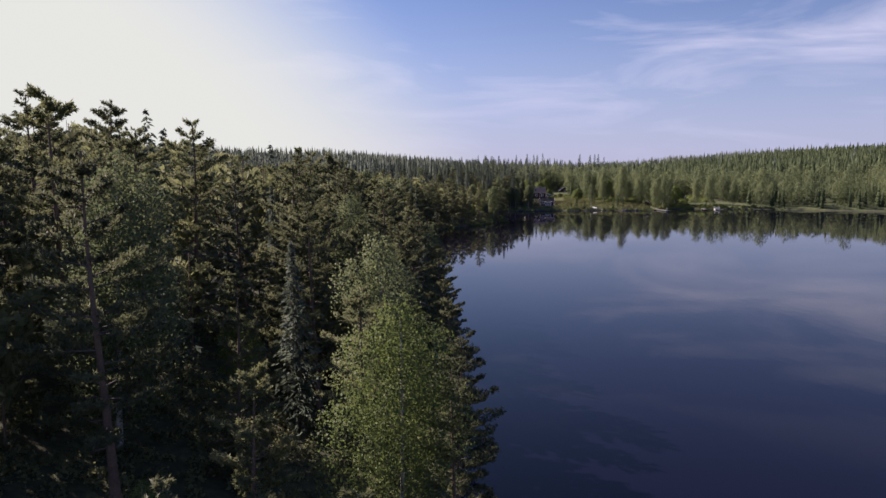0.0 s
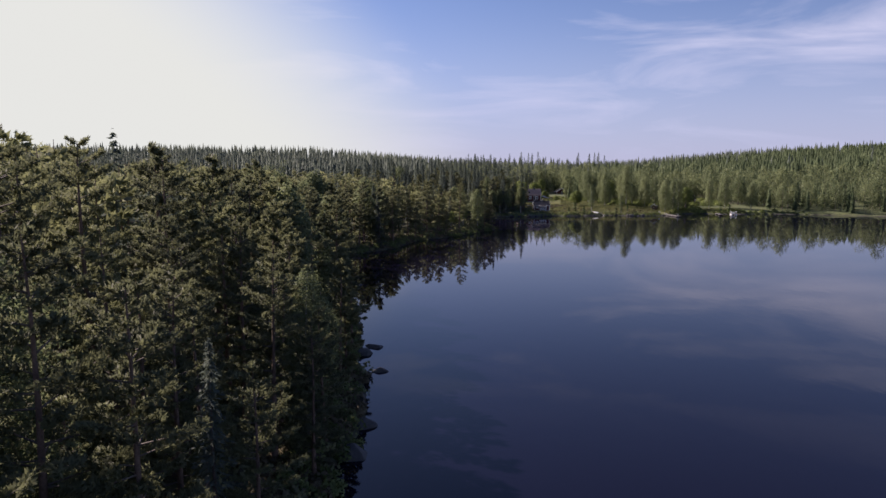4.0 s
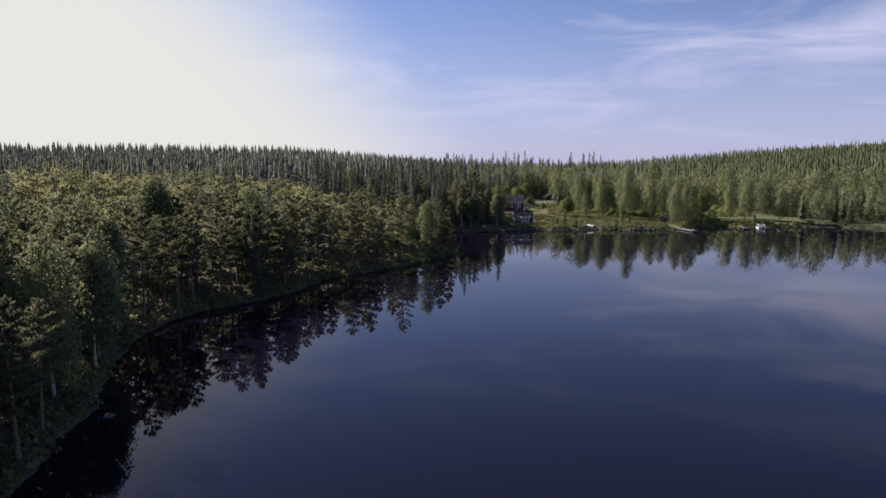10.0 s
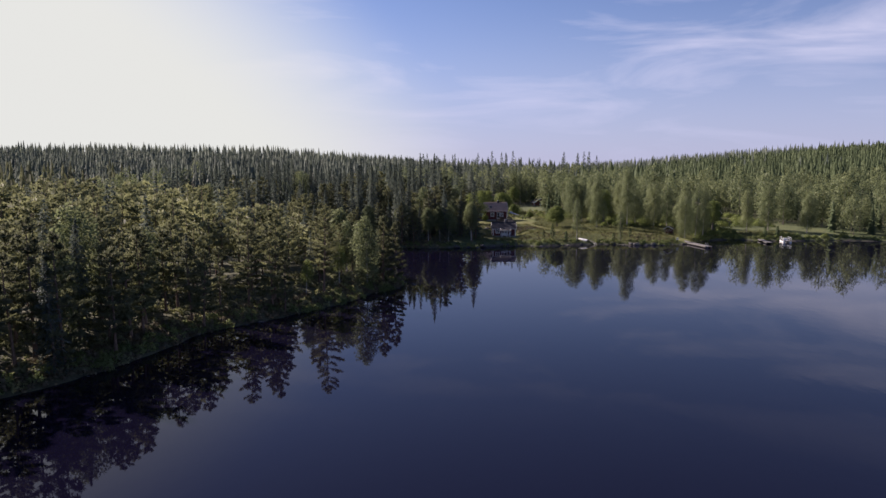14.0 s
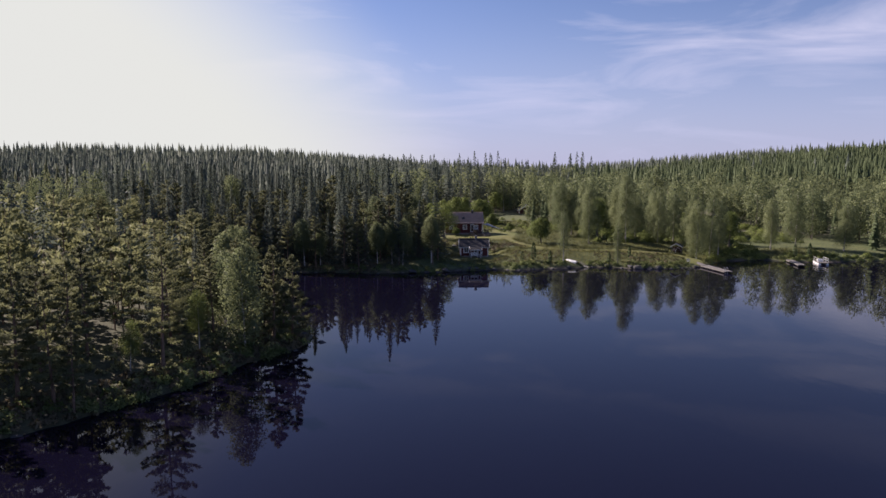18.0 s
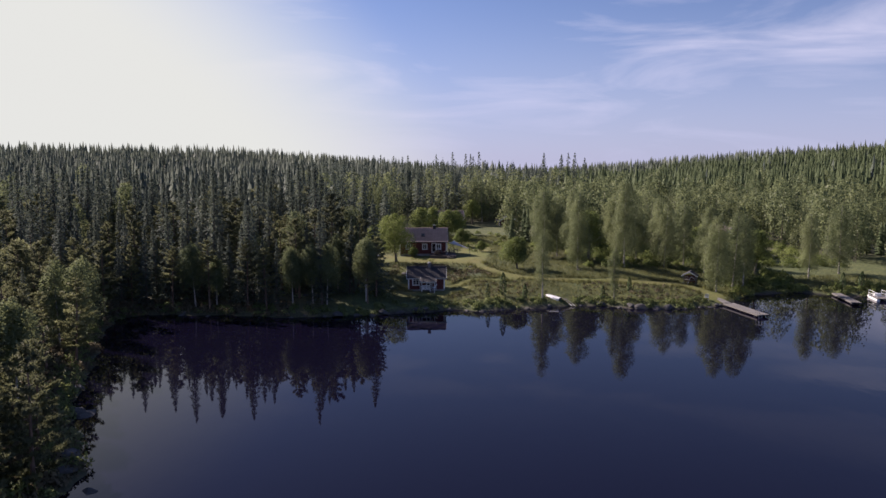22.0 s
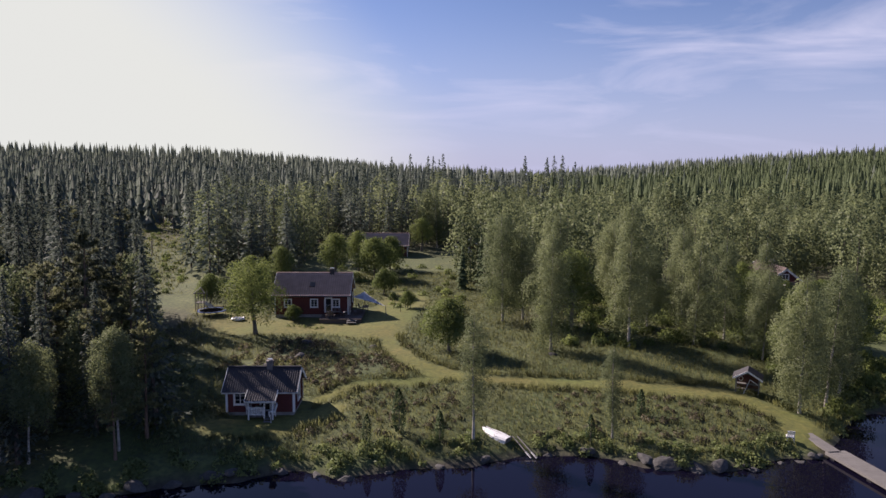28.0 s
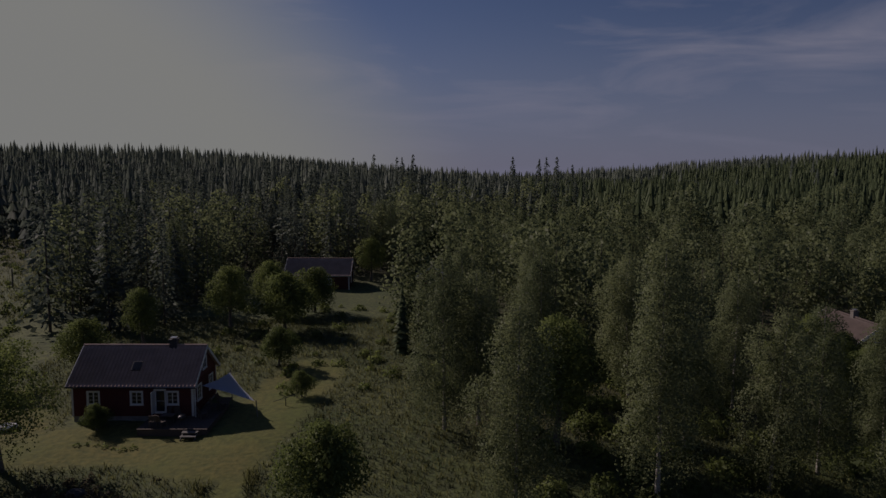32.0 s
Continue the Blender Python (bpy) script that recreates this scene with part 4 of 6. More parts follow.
def boarded_wall(length, high, openings, thick=0.16, batten=0.24):
    """A wall along x, outside towards -y, with holes (x0, x1, z0, z1) through it and upright battens."""
    bm = bmesh.new()
    xs = sorted({0, length, *[o[0] for o in openings], *[o[1] for o in openings]})
    for a, b in zip(xs, xs[1:]):
        mid, z = (a + b) / 2, 0
        for o in sorted([o for o in openings if o[0] < mid < o[1]], key=lambda o: o[2]):
            if o[2] > z:
                box(bm, a, b, 0, thick, z, o[2])
            z = o[3]
        box(bm, a, b, 0, thick, z, high)
    k = batten / 2
    while k < length - 0.05:
        z = 0.02
        for o in sorted([o for o in openings if o[0] - 0.1 < k < o[1] + 0.1], key=lambda o: o[2]):
            if o[2] - 0.1 > z:
                box(bm, k - 0.025, k + 0.025, -0.022, 0.0, z, o[2] - 0.1)
            z = o[3] + 0.1
        if z < high - 0.1:
            box(bm, k - 0.025, k + 0.025, -0.022, 0.0, z, high - 0.02)
        k += batten
    return bm


def gable_wall(span, eave, ridge, hole=None, thick=0.16):
    """The triangle over a gable, along x, with an opening that may be left in its middle."""
    bm = bmesh.new()
    half, up = span / 2, ridge - eave
    k, step = 0.0, span / 24
    for i in range(24):
        a, b = i * step, (i + 1) * step
        top = [max(0.03, up * (1 - abs(x - half) / half) - 0.02) for x in (a, b)]
        low = 0.0
        for z0, z1 in (((0, hole[2]), (hole[3], None)) if hole and hole[0] < (a + b) / 2 < hole[1] else ((0, None),)):
            t = top if z1 is None else [min(z1, q) for q in top]
            if min(t) <= z0 + 0.01:
                continue
            vs = [bm.verts.new(p) for p in ((a, 0, eave + z0), (b, 0, eave + z0), (b, thick, eave + z0), (a, thick, eave + z0),
                                            (a, 0, eave + t[0]), (b, 0, eave + t[1]), (b, thick, eave + t[1]), (a, thick, eave + t[0]))]
            for q in ((0, 3, 2, 1), (4, 5, 6, 7), (0, 1, 5, 4), (1, 2, 6, 5), (2, 3, 7, 6), (3, 0, 4, 7)):
                bm.faces.new([vs[j] for j in q])
    return bm


def roof_side(length, slope, wave=0.24, row=0.38, lift=0.035, rows=True):
    """One side of a roof, x along the eave, y up the slope: waved courses that overlap, with an underside."""
    nx, ny = max(2, int(length / wave * 4)), max(1, int(slope / row))
    xs = np.linspace(0, length, nx + 1)
    top = []
    for j in range(ny):
        for y, d in ((j * slope / ny, 0.03 if rows else 0.0), ((j + 0.999) * slope / ny, 0.0)):
            z = 0.05 + d + lift * np.sin(xs / wave * 2 * math.pi)
            top.append(np.stack([xs, np.full(nx + 1, y), z], 1))
    top = np.array(top)
    v = top.reshape(-1, 3)
    i = np.arange(len(v)).reshape(len(top), nx + 1)
    f = np.stack([i[:-1, :-1], i[:-1, 1:], i[1:, 1:], i[1:, :-1]], -1).reshape(-1, 4)
    base = len(v)
    v = np.concatenate([v, [(0, 0, -0.05), (length, 0, -0.05), (length, slope, -0.05), (0, slope, -0.05)]])
    f = np.concatenate([f, [[base + 3, base + 2, base + 1, base]]])
    return v, f


def set_roof(parent, m, length, slope, mat, name="roof", label="", **kw):
    v, f = roof_side(length, slope, **kw)
    a = np.array(m)
    v = v @ a[:3, :3].T + a[:3, 3]
    ob = mesh_object(name, v, f, mat, parent)
    return tagged(ob, label)


def ring(bm, x0, x1, z0, z1, w, y0, y1, m):
    """A flat rectangular frame, in one piece."""
    loops = []
    for y in (y0, y1):
        for k in (0, w):
            loops.append([bm.verts.new(m @ Vector(p)) for p in ((x0 + k, y, z0 + k), (x1 - k, y, z0 + k), (x1 - k, y, z1 - k), (x0 + k, y, z1 - k))])
    a, b, c, d = loops
    for i in range(4):
        j = (i + 1) % 4
        for p, q in ((a, b), (b, d), (d, c), (c, a)):
            bm.faces.new([p[i], p[j], q[j], q[i]])


def set_window(parent, m, w, h, cols=2, rows=3, casing=0.11, name="window", leaf=None):
    """A white casing with glazing bars and one pane per light; m puts x along the wall, -y outwards, origin at the lower left."""
    bm = bmesh.new()
    ring(bm, -casing, w + casing, -casing, h + casing, casing, -0.045, 0.03, m)
    win = part(name, bm, WHITE, parent, "white-painted window with glazing bars")
    bm = bmesh.new()
    box(bm, -casing - 0.03, w + casing + 0.03, -0.08, -0.045, -casing, -casing + 0.04, m)
    part("sill", bm, WHITE, win)
    bm = bmesh.new()
    ring(bm, 0.002, w - 0.002, 0.002, h - 0.002, 0.05, 0.0, 0.05, m)
    part("sash", bm, WHITE, win)
    bm = bmesh.new()
    for c in range(1, cols):
        x = w * c / cols
        box(bm, x - 0.035, x + 0.035, 0.005, 0.045, 0.05, h - 0.05, m)
    part("mullion", bm, WHITE, win)
    bm = bmesh.new()
    for r in range(1, rows):
        z = h * r / rows
        box(bm, 0.05, w - 0.05, 0.012, 0.04, z - 0.014, z + 0.014, m)
    part("glazing_bar", bm, WHITE, win)
    for c in range(cols):
        bm = bmesh.new()
        box(bm, w * c / cols + 0.03, w * (c + 1) / cols - 0.03, 0.02, 0.028, 0.04, h - 0.04, m)
        part("pane", bm, GLASS, win, "dark reflecting pane")
    bm = bmesh.new()
    for x0, x1 in ((0.05, 0.22 * w), (0.78 * w, w - 0.05)):
        box(bm, x0, x1, 0.07, 0.09, 0.06, h - 0.05, m)
    part("curtain", bm, CURTAIN, win, "pale curtain behind the glass")
    return win


def gabled_body(thing, length, depth, eave, ridge, wall_mat, roof_mat, front=(), back=(), right=(), left=(), attic=None, over=0.35, gable_over=0.3,
                foundation=0.4, corner=0.13, wave=0.24, row=0.38, rows=True, lift=0.035, barge=0.16, verge_mat=None):
    """Foundation, four boarded walls, gables, roof, barge boards and corner boards. x along the front, which faces -y."""
    verge_mat = verge_mat or WHITE
    bm = bmesh.new()
    box(bm, 0.06, length - 0.06, 0.06, depth - 0.06, -0.6, foundation)
    part("foundation", bm, STONE, thing, "grey stone foundation")
    turn = Matrix.Rotation(math.pi, 4, "Z")
    quarter = Matrix.Rotation(math.pi / 2, 4, "Z")
    spots = (("front", Matrix.Translation((0, 0, foundation)), length, front),
             ("right", Matrix.Translation((length, 0.16, foundation)) @ quarter, depth - 0.32, right),
             ("back", Matrix.Translation((length, depth, foundation)) @ turn, length, back),
             ("left", Matrix.Translation((0, depth - 0.16, foundation)) @ quarter.inverted(), depth - 0.32, left))
    for side, m, ln, holes in spots:
        bm = boarded_wall(ln, eave - foundation, [(x, x + w, z, z + h) for x, z, w, h, *_ in holes])
        bm.transform(m)
        part("wall", bm, wall_mat, thing)
        for x, z, w, h, *grid in holes:
            set_window(thing, m @ Matrix.Translation((x, 0, z)), w, h, *(grid or (2, 3)))
    for m, hole in ((Matrix.Translation((length, 0, 0)) @ quarter, attic), (Matrix.Translation((0, depth, 0)) @ quarter.inverted(), None)):
        bm = gable_wall(depth, eave, ridge, hole and (hole[0] - 0.02, hole[0] + hole[2] + 0.02, hole[1] - 0.02, hole[1] + hole[3] + 0.02))
        bm.transform(m)
        part("gable", bm, wall_mat, thing)
        if hole:
            set_window(thing, m @ Matrix.Translation((hole[0], 0, eave + hole[1])), hole[2], hole[3], 2, 2, 0.09)
    half, up = depth / 2, ridge - eave
    ang = math.atan2(up, half)
    slope = math.hypot(half, up) + over
    drop = over * math.sin(ang)
    fm = Matrix.Translation((-gable_over, -over * math.cos(ang), eave - drop + 0.06)) @ Matrix.Rotation(ang, 4, "X")
    bmx = Matrix.Translation((length + gable_over, depth + over * math.cos(ang), eave - drop + 0.06)) @ turn @ Matrix.Rotation(ang, 4, "X")
    for m in (fm, bmx):
        set_roof(thing, m, length + 2 * gable_over, slope, roof_mat, wave=wave, row=row, rows=rows, lift=lift)
    bm = bmesh.new()
    rod(bm, [(-gable_over, half, ridge + 0.16), (length + gable_over, half, ridge + 0.16)], 0.11, 8)
    part("ridge_cap", bm, roof_mat, thing)
    for m in (fm, bmx):
        for x in (-0.03, length + 2 * gable_over - 0.01):
            bm = bmesh.new()
            box(bm, x, x + 0.04, -0.02, slope + 0.04, -barge + 0.02, 0.10, m)
            part("barge_board", bm, verge_mat, thing)
        bm = bmesh.new()
        box(bm, 0, length + 2 * gable_over, -0.04, -0.01, -0.12, 0.02, m)
        part("fascia", bm, verge_mat, thing)
    if corner:
        for x, y, sx, sy in ((0, 0, -1, -1), (length, 0, 1, -1), (0, depth, -1, 1), (length, depth, 1, 1)):
            bm = bmesh.new()
            box(bm, min(x, x - sx * corner) - (0.026 if sx < 0 else 0), max(x, x - sx * corner) + (0.026 if sx > 0 else 0),
                y + sy * 0.026 - 0.012, y + sy * 0.026 + 0.012, foundation, eave - 0.05)
            box(bm, x + sx * 0.026 - 0.012, x + sx * 0.026 + 0.012, min(y, y - sy * corner), max(y, y - sy * corner), foundation, eave - 0.05)
            part("corner_board", bm, verge_mat, thing)
    return fm, slope


def chimney(thing, x, y, z0, z1, w, mat, label):
    bm = bmesh.new()
    box(bm, x - w / 2, x + w / 2, y - w / 2, y + w / 2, z0, z1)
    box(bm, x - w / 2 - 0.05, x + w / 2 + 0.05, y - w / 2 - 0.05, y + w / 2 + 0.05, z1, z1 + 0.1)
    c = part("chimney", bm, mat, thing, label)
    bm = bmesh.new()
    box(bm, x - w * 0.4, x + w * 0.4, y - w * 0.4, y + w * 0.4, z1 + 0.22, z1 + 0.25)
    for k in (-0.3, 0.3):
        box(bm, x + k * w - 0.015, x + k * w + 0.015, y - 0.015, y + 0.015, z1 + 0.1, z1 + 0.22)
    part("cowl", bm, STEEL, c, "small metal chimney cowl")


# ---- main house ----
def main_house():
    h = new("main_house")
    h.location = (40.55, 335.4, 3.45)
    fm, slope = gabled_body(h, 9.7, 6.0, 3.1, 5.4, RED, TILE, foundation=0.45,
                            front=((1.3, 1.0, 0.85, 1.0), (4.75, 1.0, 0.85, 1.0), (7.62, 1.0, 0.85, 1.0), (6.68, 0.35, 0.78, 1.8, 1, 2)),
                            right=((0.9, 0.95, 0.95, 1.15), (3.9, 0.95, 0.95, 1.15)), back=((2, 0.95, 1.0, 1.15), (6, 0.95, 1.0, 1.15)),
                            left=((2.3, 0.95, 1.0, 1.15),), attic=(2.55, 0.5, 0.9, 0.9), wave=0.3, lift=0.05)
    chimney(h, 7.2, 3.05, 5.0, 6.0, 0.6, DARKTILE, "dark square chimney")
    bm = bmesh.new()
    m = fm @ Matrix.Translation((5.1, slope * 0.48, 0.09))
    box(bm, -0.38, 0.38, -0.45, 0.45, 0, 0.11, m)
    hatch = part("roof_window", bm, DARKMETAL, h, "small dark roof window")
    bm = bmesh.new()
    box(bm, -0.3, 0.3, -0.37, 0.37, 0.11, 0.125, m)
    part("pane", bm, GLASS, hatch)
    bm = bmesh.new()
    rod(bm, [(-0.3, -0.36, 2.93), (10.0, -0.36, 2.88)], 0.055)
    part("gutter", bm, DARKMETAL, h)
    bm = bmesh.new()
    rod(bm, [(9.95, -0.36, 2.88), (9.9, -0.1, 2.6), (9.9, -0.1, 0.3)], 0.045)
    part("downpipe", bm, WHITE, h, "white downpipe at the corner")
    # open white door leaf beside the doorway
    bm = bmesh.new()
    box(bm, 6.62, 6.67, -0.78, -0.05, 0.82, 2.62)
    door = part("door", bm, WHITE, h, "white door standing open")
    bm = bmesh.new()
    box(bm, 6.60, 6.62, -0.68, -0.16, 1.5, 2.5)
    part("pane", bm, GLASS, door)
    bm = bmesh.new()
    rod(bm, [(6.59, -0.72, 1.72), (6.55, -0.72, 1.72), (6.55, -0.62, 1.72)], 0.012)
    part("handle", bm, STEEL, door)
    bm = bmesh.new()
    for k in range(3):
        box(bm, 9.86 - 0.02 * k, 10.0, -0.30 + 0.1 * k, -0.26 + 0.1 * k, 2.2 - 0.25 * k, 2.3 - 0.25 * k)
    part("bracket", bm, WHITE, h)
    tagged(h, "dark red boarded farmhouse with tiled roof and white windows", "house")


main_house()


def deck():
    d = new("garden_deck")
    d.location = (46.8, 332.6, 3.45)
    bm = bmesh.new()
    for x0, x1, y0, y1 in ((0, 5.4, 0, 2.7), (3.55, 5.4, 2.7, 6.2)):
        box(bm, x0 + 0.05, x1 - 0.05, y0 + 0.05, y1 - 0.02, -0.3, 0.36)
    part("deck_frame", bm, DECKWOOD, d, "dark boarded skirt of the deck")
    for x0, x1, y0, y1 in ((0, 5.4, 0, 2.72), (3.52, 5.4, 2.72, 6.2)):
        y = y0
        while y < y1 - 0.1:
            bm = bmesh.new()
            box(bm, x0, x1, y + 0.006, y + 0.194, 0.365, 0.40)
            part("board", bm, DECKWOOD, d)
            y += 0.2
    st = new("deck_steps")
    st.location = (50.4, 331.7, 3.4)
    for k in range(2):
        bm = bmesh.new()
        box(bm, 0, 1.2, 0.42 * k, 0.42 * k + 0.4, 0.16 + 0.16 * k, 0.2 + 0.16 * k)
        part("tread", bm, GREYWOOD, st)
    for x in (0.04, 1.12):
        bm = bmesh.new()
        beam(bm, (x, 0, -0.1), (x, 0.9, 0.32), 0.06, 0.14)
        part("stringer", bm, GREYWOOD, st)
    tagged(st, "two pale wooden steps up to the deck", "steps")
    tagged(d, "low brown wooden deck along the house", "deck")


deck()


def sail_shade():
    s = new("shade_sail")
    a, b, c = Vector((50.6, 336.6, 6.05)), Vector((55.0, 336.2, 4.85)), Vector((51.9, 340.0, 6.15))
    n, vs, fs = 10, [], []
    for i in range(n + 1):
        for j in range(n + 1 - i):
            u, v = i / n, j / n
            w = 1 - u - v
            p = a * w + b * u + c * v
            p.z -= 1.5 * u * v * w * 4
            mid = (a + b + c) / 3
            edge = 1 - 27 * u * v * w
            p = p.lerp(mid, 0.16 * edge * (1 - max(u, v, w)) * 1.5)
            vs.append(p)
    at = {}
    k = 0
    for i in range(n + 1):
        for j in range(n + 1 - i):
            at[i, j] = k
            k += 1
    bm = bmesh.new()
    bv = [bm.verts.new(p) for p in vs]
    for i in range(n):
        for j in range(n - i):
            bm.faces.new([bv[at[i, j]], bv[at[i + 1, j]], bv[at[i, j + 1]]])
            if i + j < n - 1:
                bm.faces.new([bv[at[i + 1, j]], bv[at[i + 1, j + 1]], bv[at[i, j + 1]]])
    bmesh.ops.solidify(bm, geom=bm.faces[:], thickness=0.012)
    part("sailcloth", bm, SAIL, s)
    for p in ((55.1, 336.2), (51.9, 340.2)):
        bm = bmesh.new()
        z = float(height(*p))
        rod(bm, [(p[0] + 0.12, p[1], z - 0.3), (p[0], p[1], z + (1.4 if p[0] > 54 else 2.8))], 0.045, 8)
        part("pole", bm, GREYWOOD, s)
    tagged(s, "pale bluish triangular shade sail stretched from the house gable", "shade sail")


sail_shade()


# ---- lakeside cottage ----
def cottage():
    c = new("lakeside_cottage")
    c.location = (43.25, 303.85, 1.55)
    gabled_body(c, 5.9, 4.0, 2.22, 3.6, RED, DARKTILE, foundation=0.3, front=((0.75, 0.72, 0.95, 1.1), (3.0, 0.2, 0.8, 1.5, 1, 2)), right=((1.3, 0.6, 1.0, 1.1),),
                back=((2.4, 0.7, 1.0, 1.1),), left=((1.4, 0.7, 0.9, 1.1),), attic=(1.62, 0.22, 0.72, 0.68), wave=0.2, row=0.6, rows=False, lift=0.055, corner=0.16, barge=0.2, over=0.3)
    chimney(c, 3.4, 2.0, 3.2, 4.25, 0.5, BRICK, "grey plastered chimney")
    # veranda under the drawn-out roof
    x0, x1, y = 2.15, 4.3, -1.15
    ang = math.atan2(0.55, 1.15)
    m = Matrix.Translation((x0 - 0.22, y - 0.22, 1.70)) @ Matrix.Rotation(ang, 4, "X")
    set_roof(c, m, x1 - x0 + 0.44, 1.62, DARKTILE, name="veranda_roof", wave=0.2, row=0.6, rows=False, lift=0.055)
    for x in (-0.03, x1 - x0 + 0.43):
        bm = bmesh.new()
        box(bm, x, x + 0.04, -0.02, 1.4, -0.16, 0.09, m)
        part("barge_board", bm, WHITE, c)
    bm = bmesh.new()
    box(bm, 0, x1 - x0 + 0.44, -0.05, -0.01, -0.14, 0.03, m)
    part("fascia", bm, WHITE, c)
    k = y
    while k < -0.1:
        bm = bmesh.new()
        box(bm, x0, x1, k + 0.004, k + 0.14, 0.26, 0.30)
        part("floor_board", bm, GREYWOOD, c)
        k += 0.146
    for x in (x0 + 0.05, x1 - 0.75, x1 - 0.05):
        bm = bmesh.new()
        box(bm, x - 0.055, x + 0.055, y, y + 0.11, -0.3, 1.72)
        part("post", bm, WHITE, c)
    bm = bmesh.new()
    box(bm, x0 + 0.11, x1 - 0.81, y + 0.03, y + 0.09, 1.05, 1.12)
    box(bm, x0 + 0.11, x1 - 0.81, y + 0.03, y + 0.08, 0.42, 0.48)
    rail = part("railing", bm, WHITE, c)
    k = x0 + 0.14
    while k < x1 - 0.85:
        bm = bmesh.new()
        box(bm, k, k + 0.06, y + 0.045, y + 0.07, 0.48, 1.05)
        part("baluster", bm, WHITE, rail)
        k += 0.105
    bm = bmesh.new()
    k = y + 0.12
    while k < -0.05:
        box(bm, x1 - 0.06, x1 - 0.02, k, k + 0.125, 0.28, 1.76)
        k += 0.13
    part("side_screen", bm, WHITE, c, "white boarded side of the veranda")
    bm = bmesh.new()
    k = y + 0.12
    while k < -0.05:
        box(bm, x0 + 0.02, x0 + 0.06, k, k + 0.125, 0.28, 1.1)
        k += 0.13
    part("side_screen", bm, WHITE, c)
    st = new("veranda_steps")
    st.location = (43.25 + x1 - 0.72, 303.85 + y - 0.62, 1.5)
    for q in range(2):
        bm = bmesh.new()
        box(bm, 0, 0.62, 0.3 * q, 0.3 * q + 0.28, 0.08 + 0.13 * q, 0.12 + 0.13 * q)
        part("tread", bm, GREYWOOD, st)
    for x in (0.03, 0.57):
        bm = bmesh.new()
        beam(bm, (x, 0, -0.12), (x, 0.62, 0.24), 0.05, 0.12)
        part("stringer", bm, GREYWOOD, st)
    bm = bmesh.new()
    rod(bm, [(0.66, 0.0, 0.0), (0.66, 0.0, 0.75), (0.66, 0.6, 1.05)], 0.025)
    part("handrail", bm, WHITE, st)
    tagged(st, "grey wooden steps to the veranda", "steps")
    tagged(c, "small red lakeside cottage with white corners and a dark ribbed roof", "cottage")


cottage()


def outbuildings():
    b = new("red_barn")
    b.location = (46.3, 391.0, 4.5)
    gabled_body(b, 10.2, 6.2, 2.75, 4.9, DARKRED, TILE, foundation=0.3, right=((2.3, 0.9, 0.8, 0.9),), front=((2, 0.9, 0.8, 0.9), (6.5, 0.9, 0.8, 0.9)), attic=None, row=0.5)
    tagged(b, "weathered red barn with a brown tiled roof behind fruit trees", "barn")
    s = new("gabled_shed")
    s.location = (67.4, 401.5, 4.6)
    s.rotation_euler = (0, 0, radians(-90))
    gabled_body(s, 6.0, 5.4, 1.8, 3.5, DARKRED, DARKTILE, foundation=0.15, right=((2.2, 0.6, 0.7, 0.8),), barge=0.22)
    tagged(s, "low dark shed with white barge boards under the birches", "shed")
    r = new("neighbour_house")
    r.rotation_euler = (0, 0, radians(-90))
    r.location = (114.4, 361.0, 2.9)
    gabled_body(r, 9.6, 5.6, 2.75, 4.85, RED, BROWNTILE, foundation=0.3, right=((1.0, 0.85, 0.9, 1.1), (3.4, 0.85, 0.9, 1.1)),
                front=((1.5, 0.85, 0.9, 1.1), (5, 0.85, 0.9, 1.1)), attic=(2.3, 0.45, 1.0, 0.8), barge=0.22)
    chimney(r, 5.0, 2.9, 4.4, 5.6, 0.6, BRICK, "pale square chimney")
    tagged(r, "red cottage with a brown tiled roof among leafy trees", "house")
    a = new("tiled_annexe")
    a.location = (116.4, 347.4, 2.5)
    gabled_body(a, 5.4, 3.6, 1.9, 3.3, RED, BROWNTILE, foundation=0.25, front=((0.8, 0.7, 0.7, 0.9), (3.6, 0.7, 0.7, 0.9)), barge=0.22)
    tagged(a, "low red annexe with a brown tiled roof", "annexe")


outbuildings()

# ---- things by the water and round the houses ----
def boulder(size, seed, flat=0.6):
    """A worn stone of its own shape."""
    bm = bmesh.new()
    bmesh.ops.create_icosphere(bm, subdivisions=3, radius=1)
    off = Vector((seed * 3.1, seed * 1.7, seed * 0.9))
    r = random.Random(seed)
    cuts = [(Vector((r.uniform(-1, 1), r.uniform(-1, 1), r.uniform(-0.3, 1))).normalized(), r.uniform(0.45, 0.8)) for _ in range(9)]
    for v in bm.verts:
        v.co *= 1 + 0.35 * noise.noise(v.co * 0.9 + off)
        for d, far in cuts:
            over = v.co.dot(d) - far
            if over > 0:
                v.co -= d * over * 0.93
        v.co *= 1 + 0.05 * noise.noise(v.co * 4 + off) + 0.03 * noise.noise(v.co * 9 + off)
        v.co.x *= size[0] / 1.5
        v.co.y *= size[1] / 1.5
        v.co.z = max(v.co.z * size[2] / 1.5, -flat * size[2] / 2)
    return bm


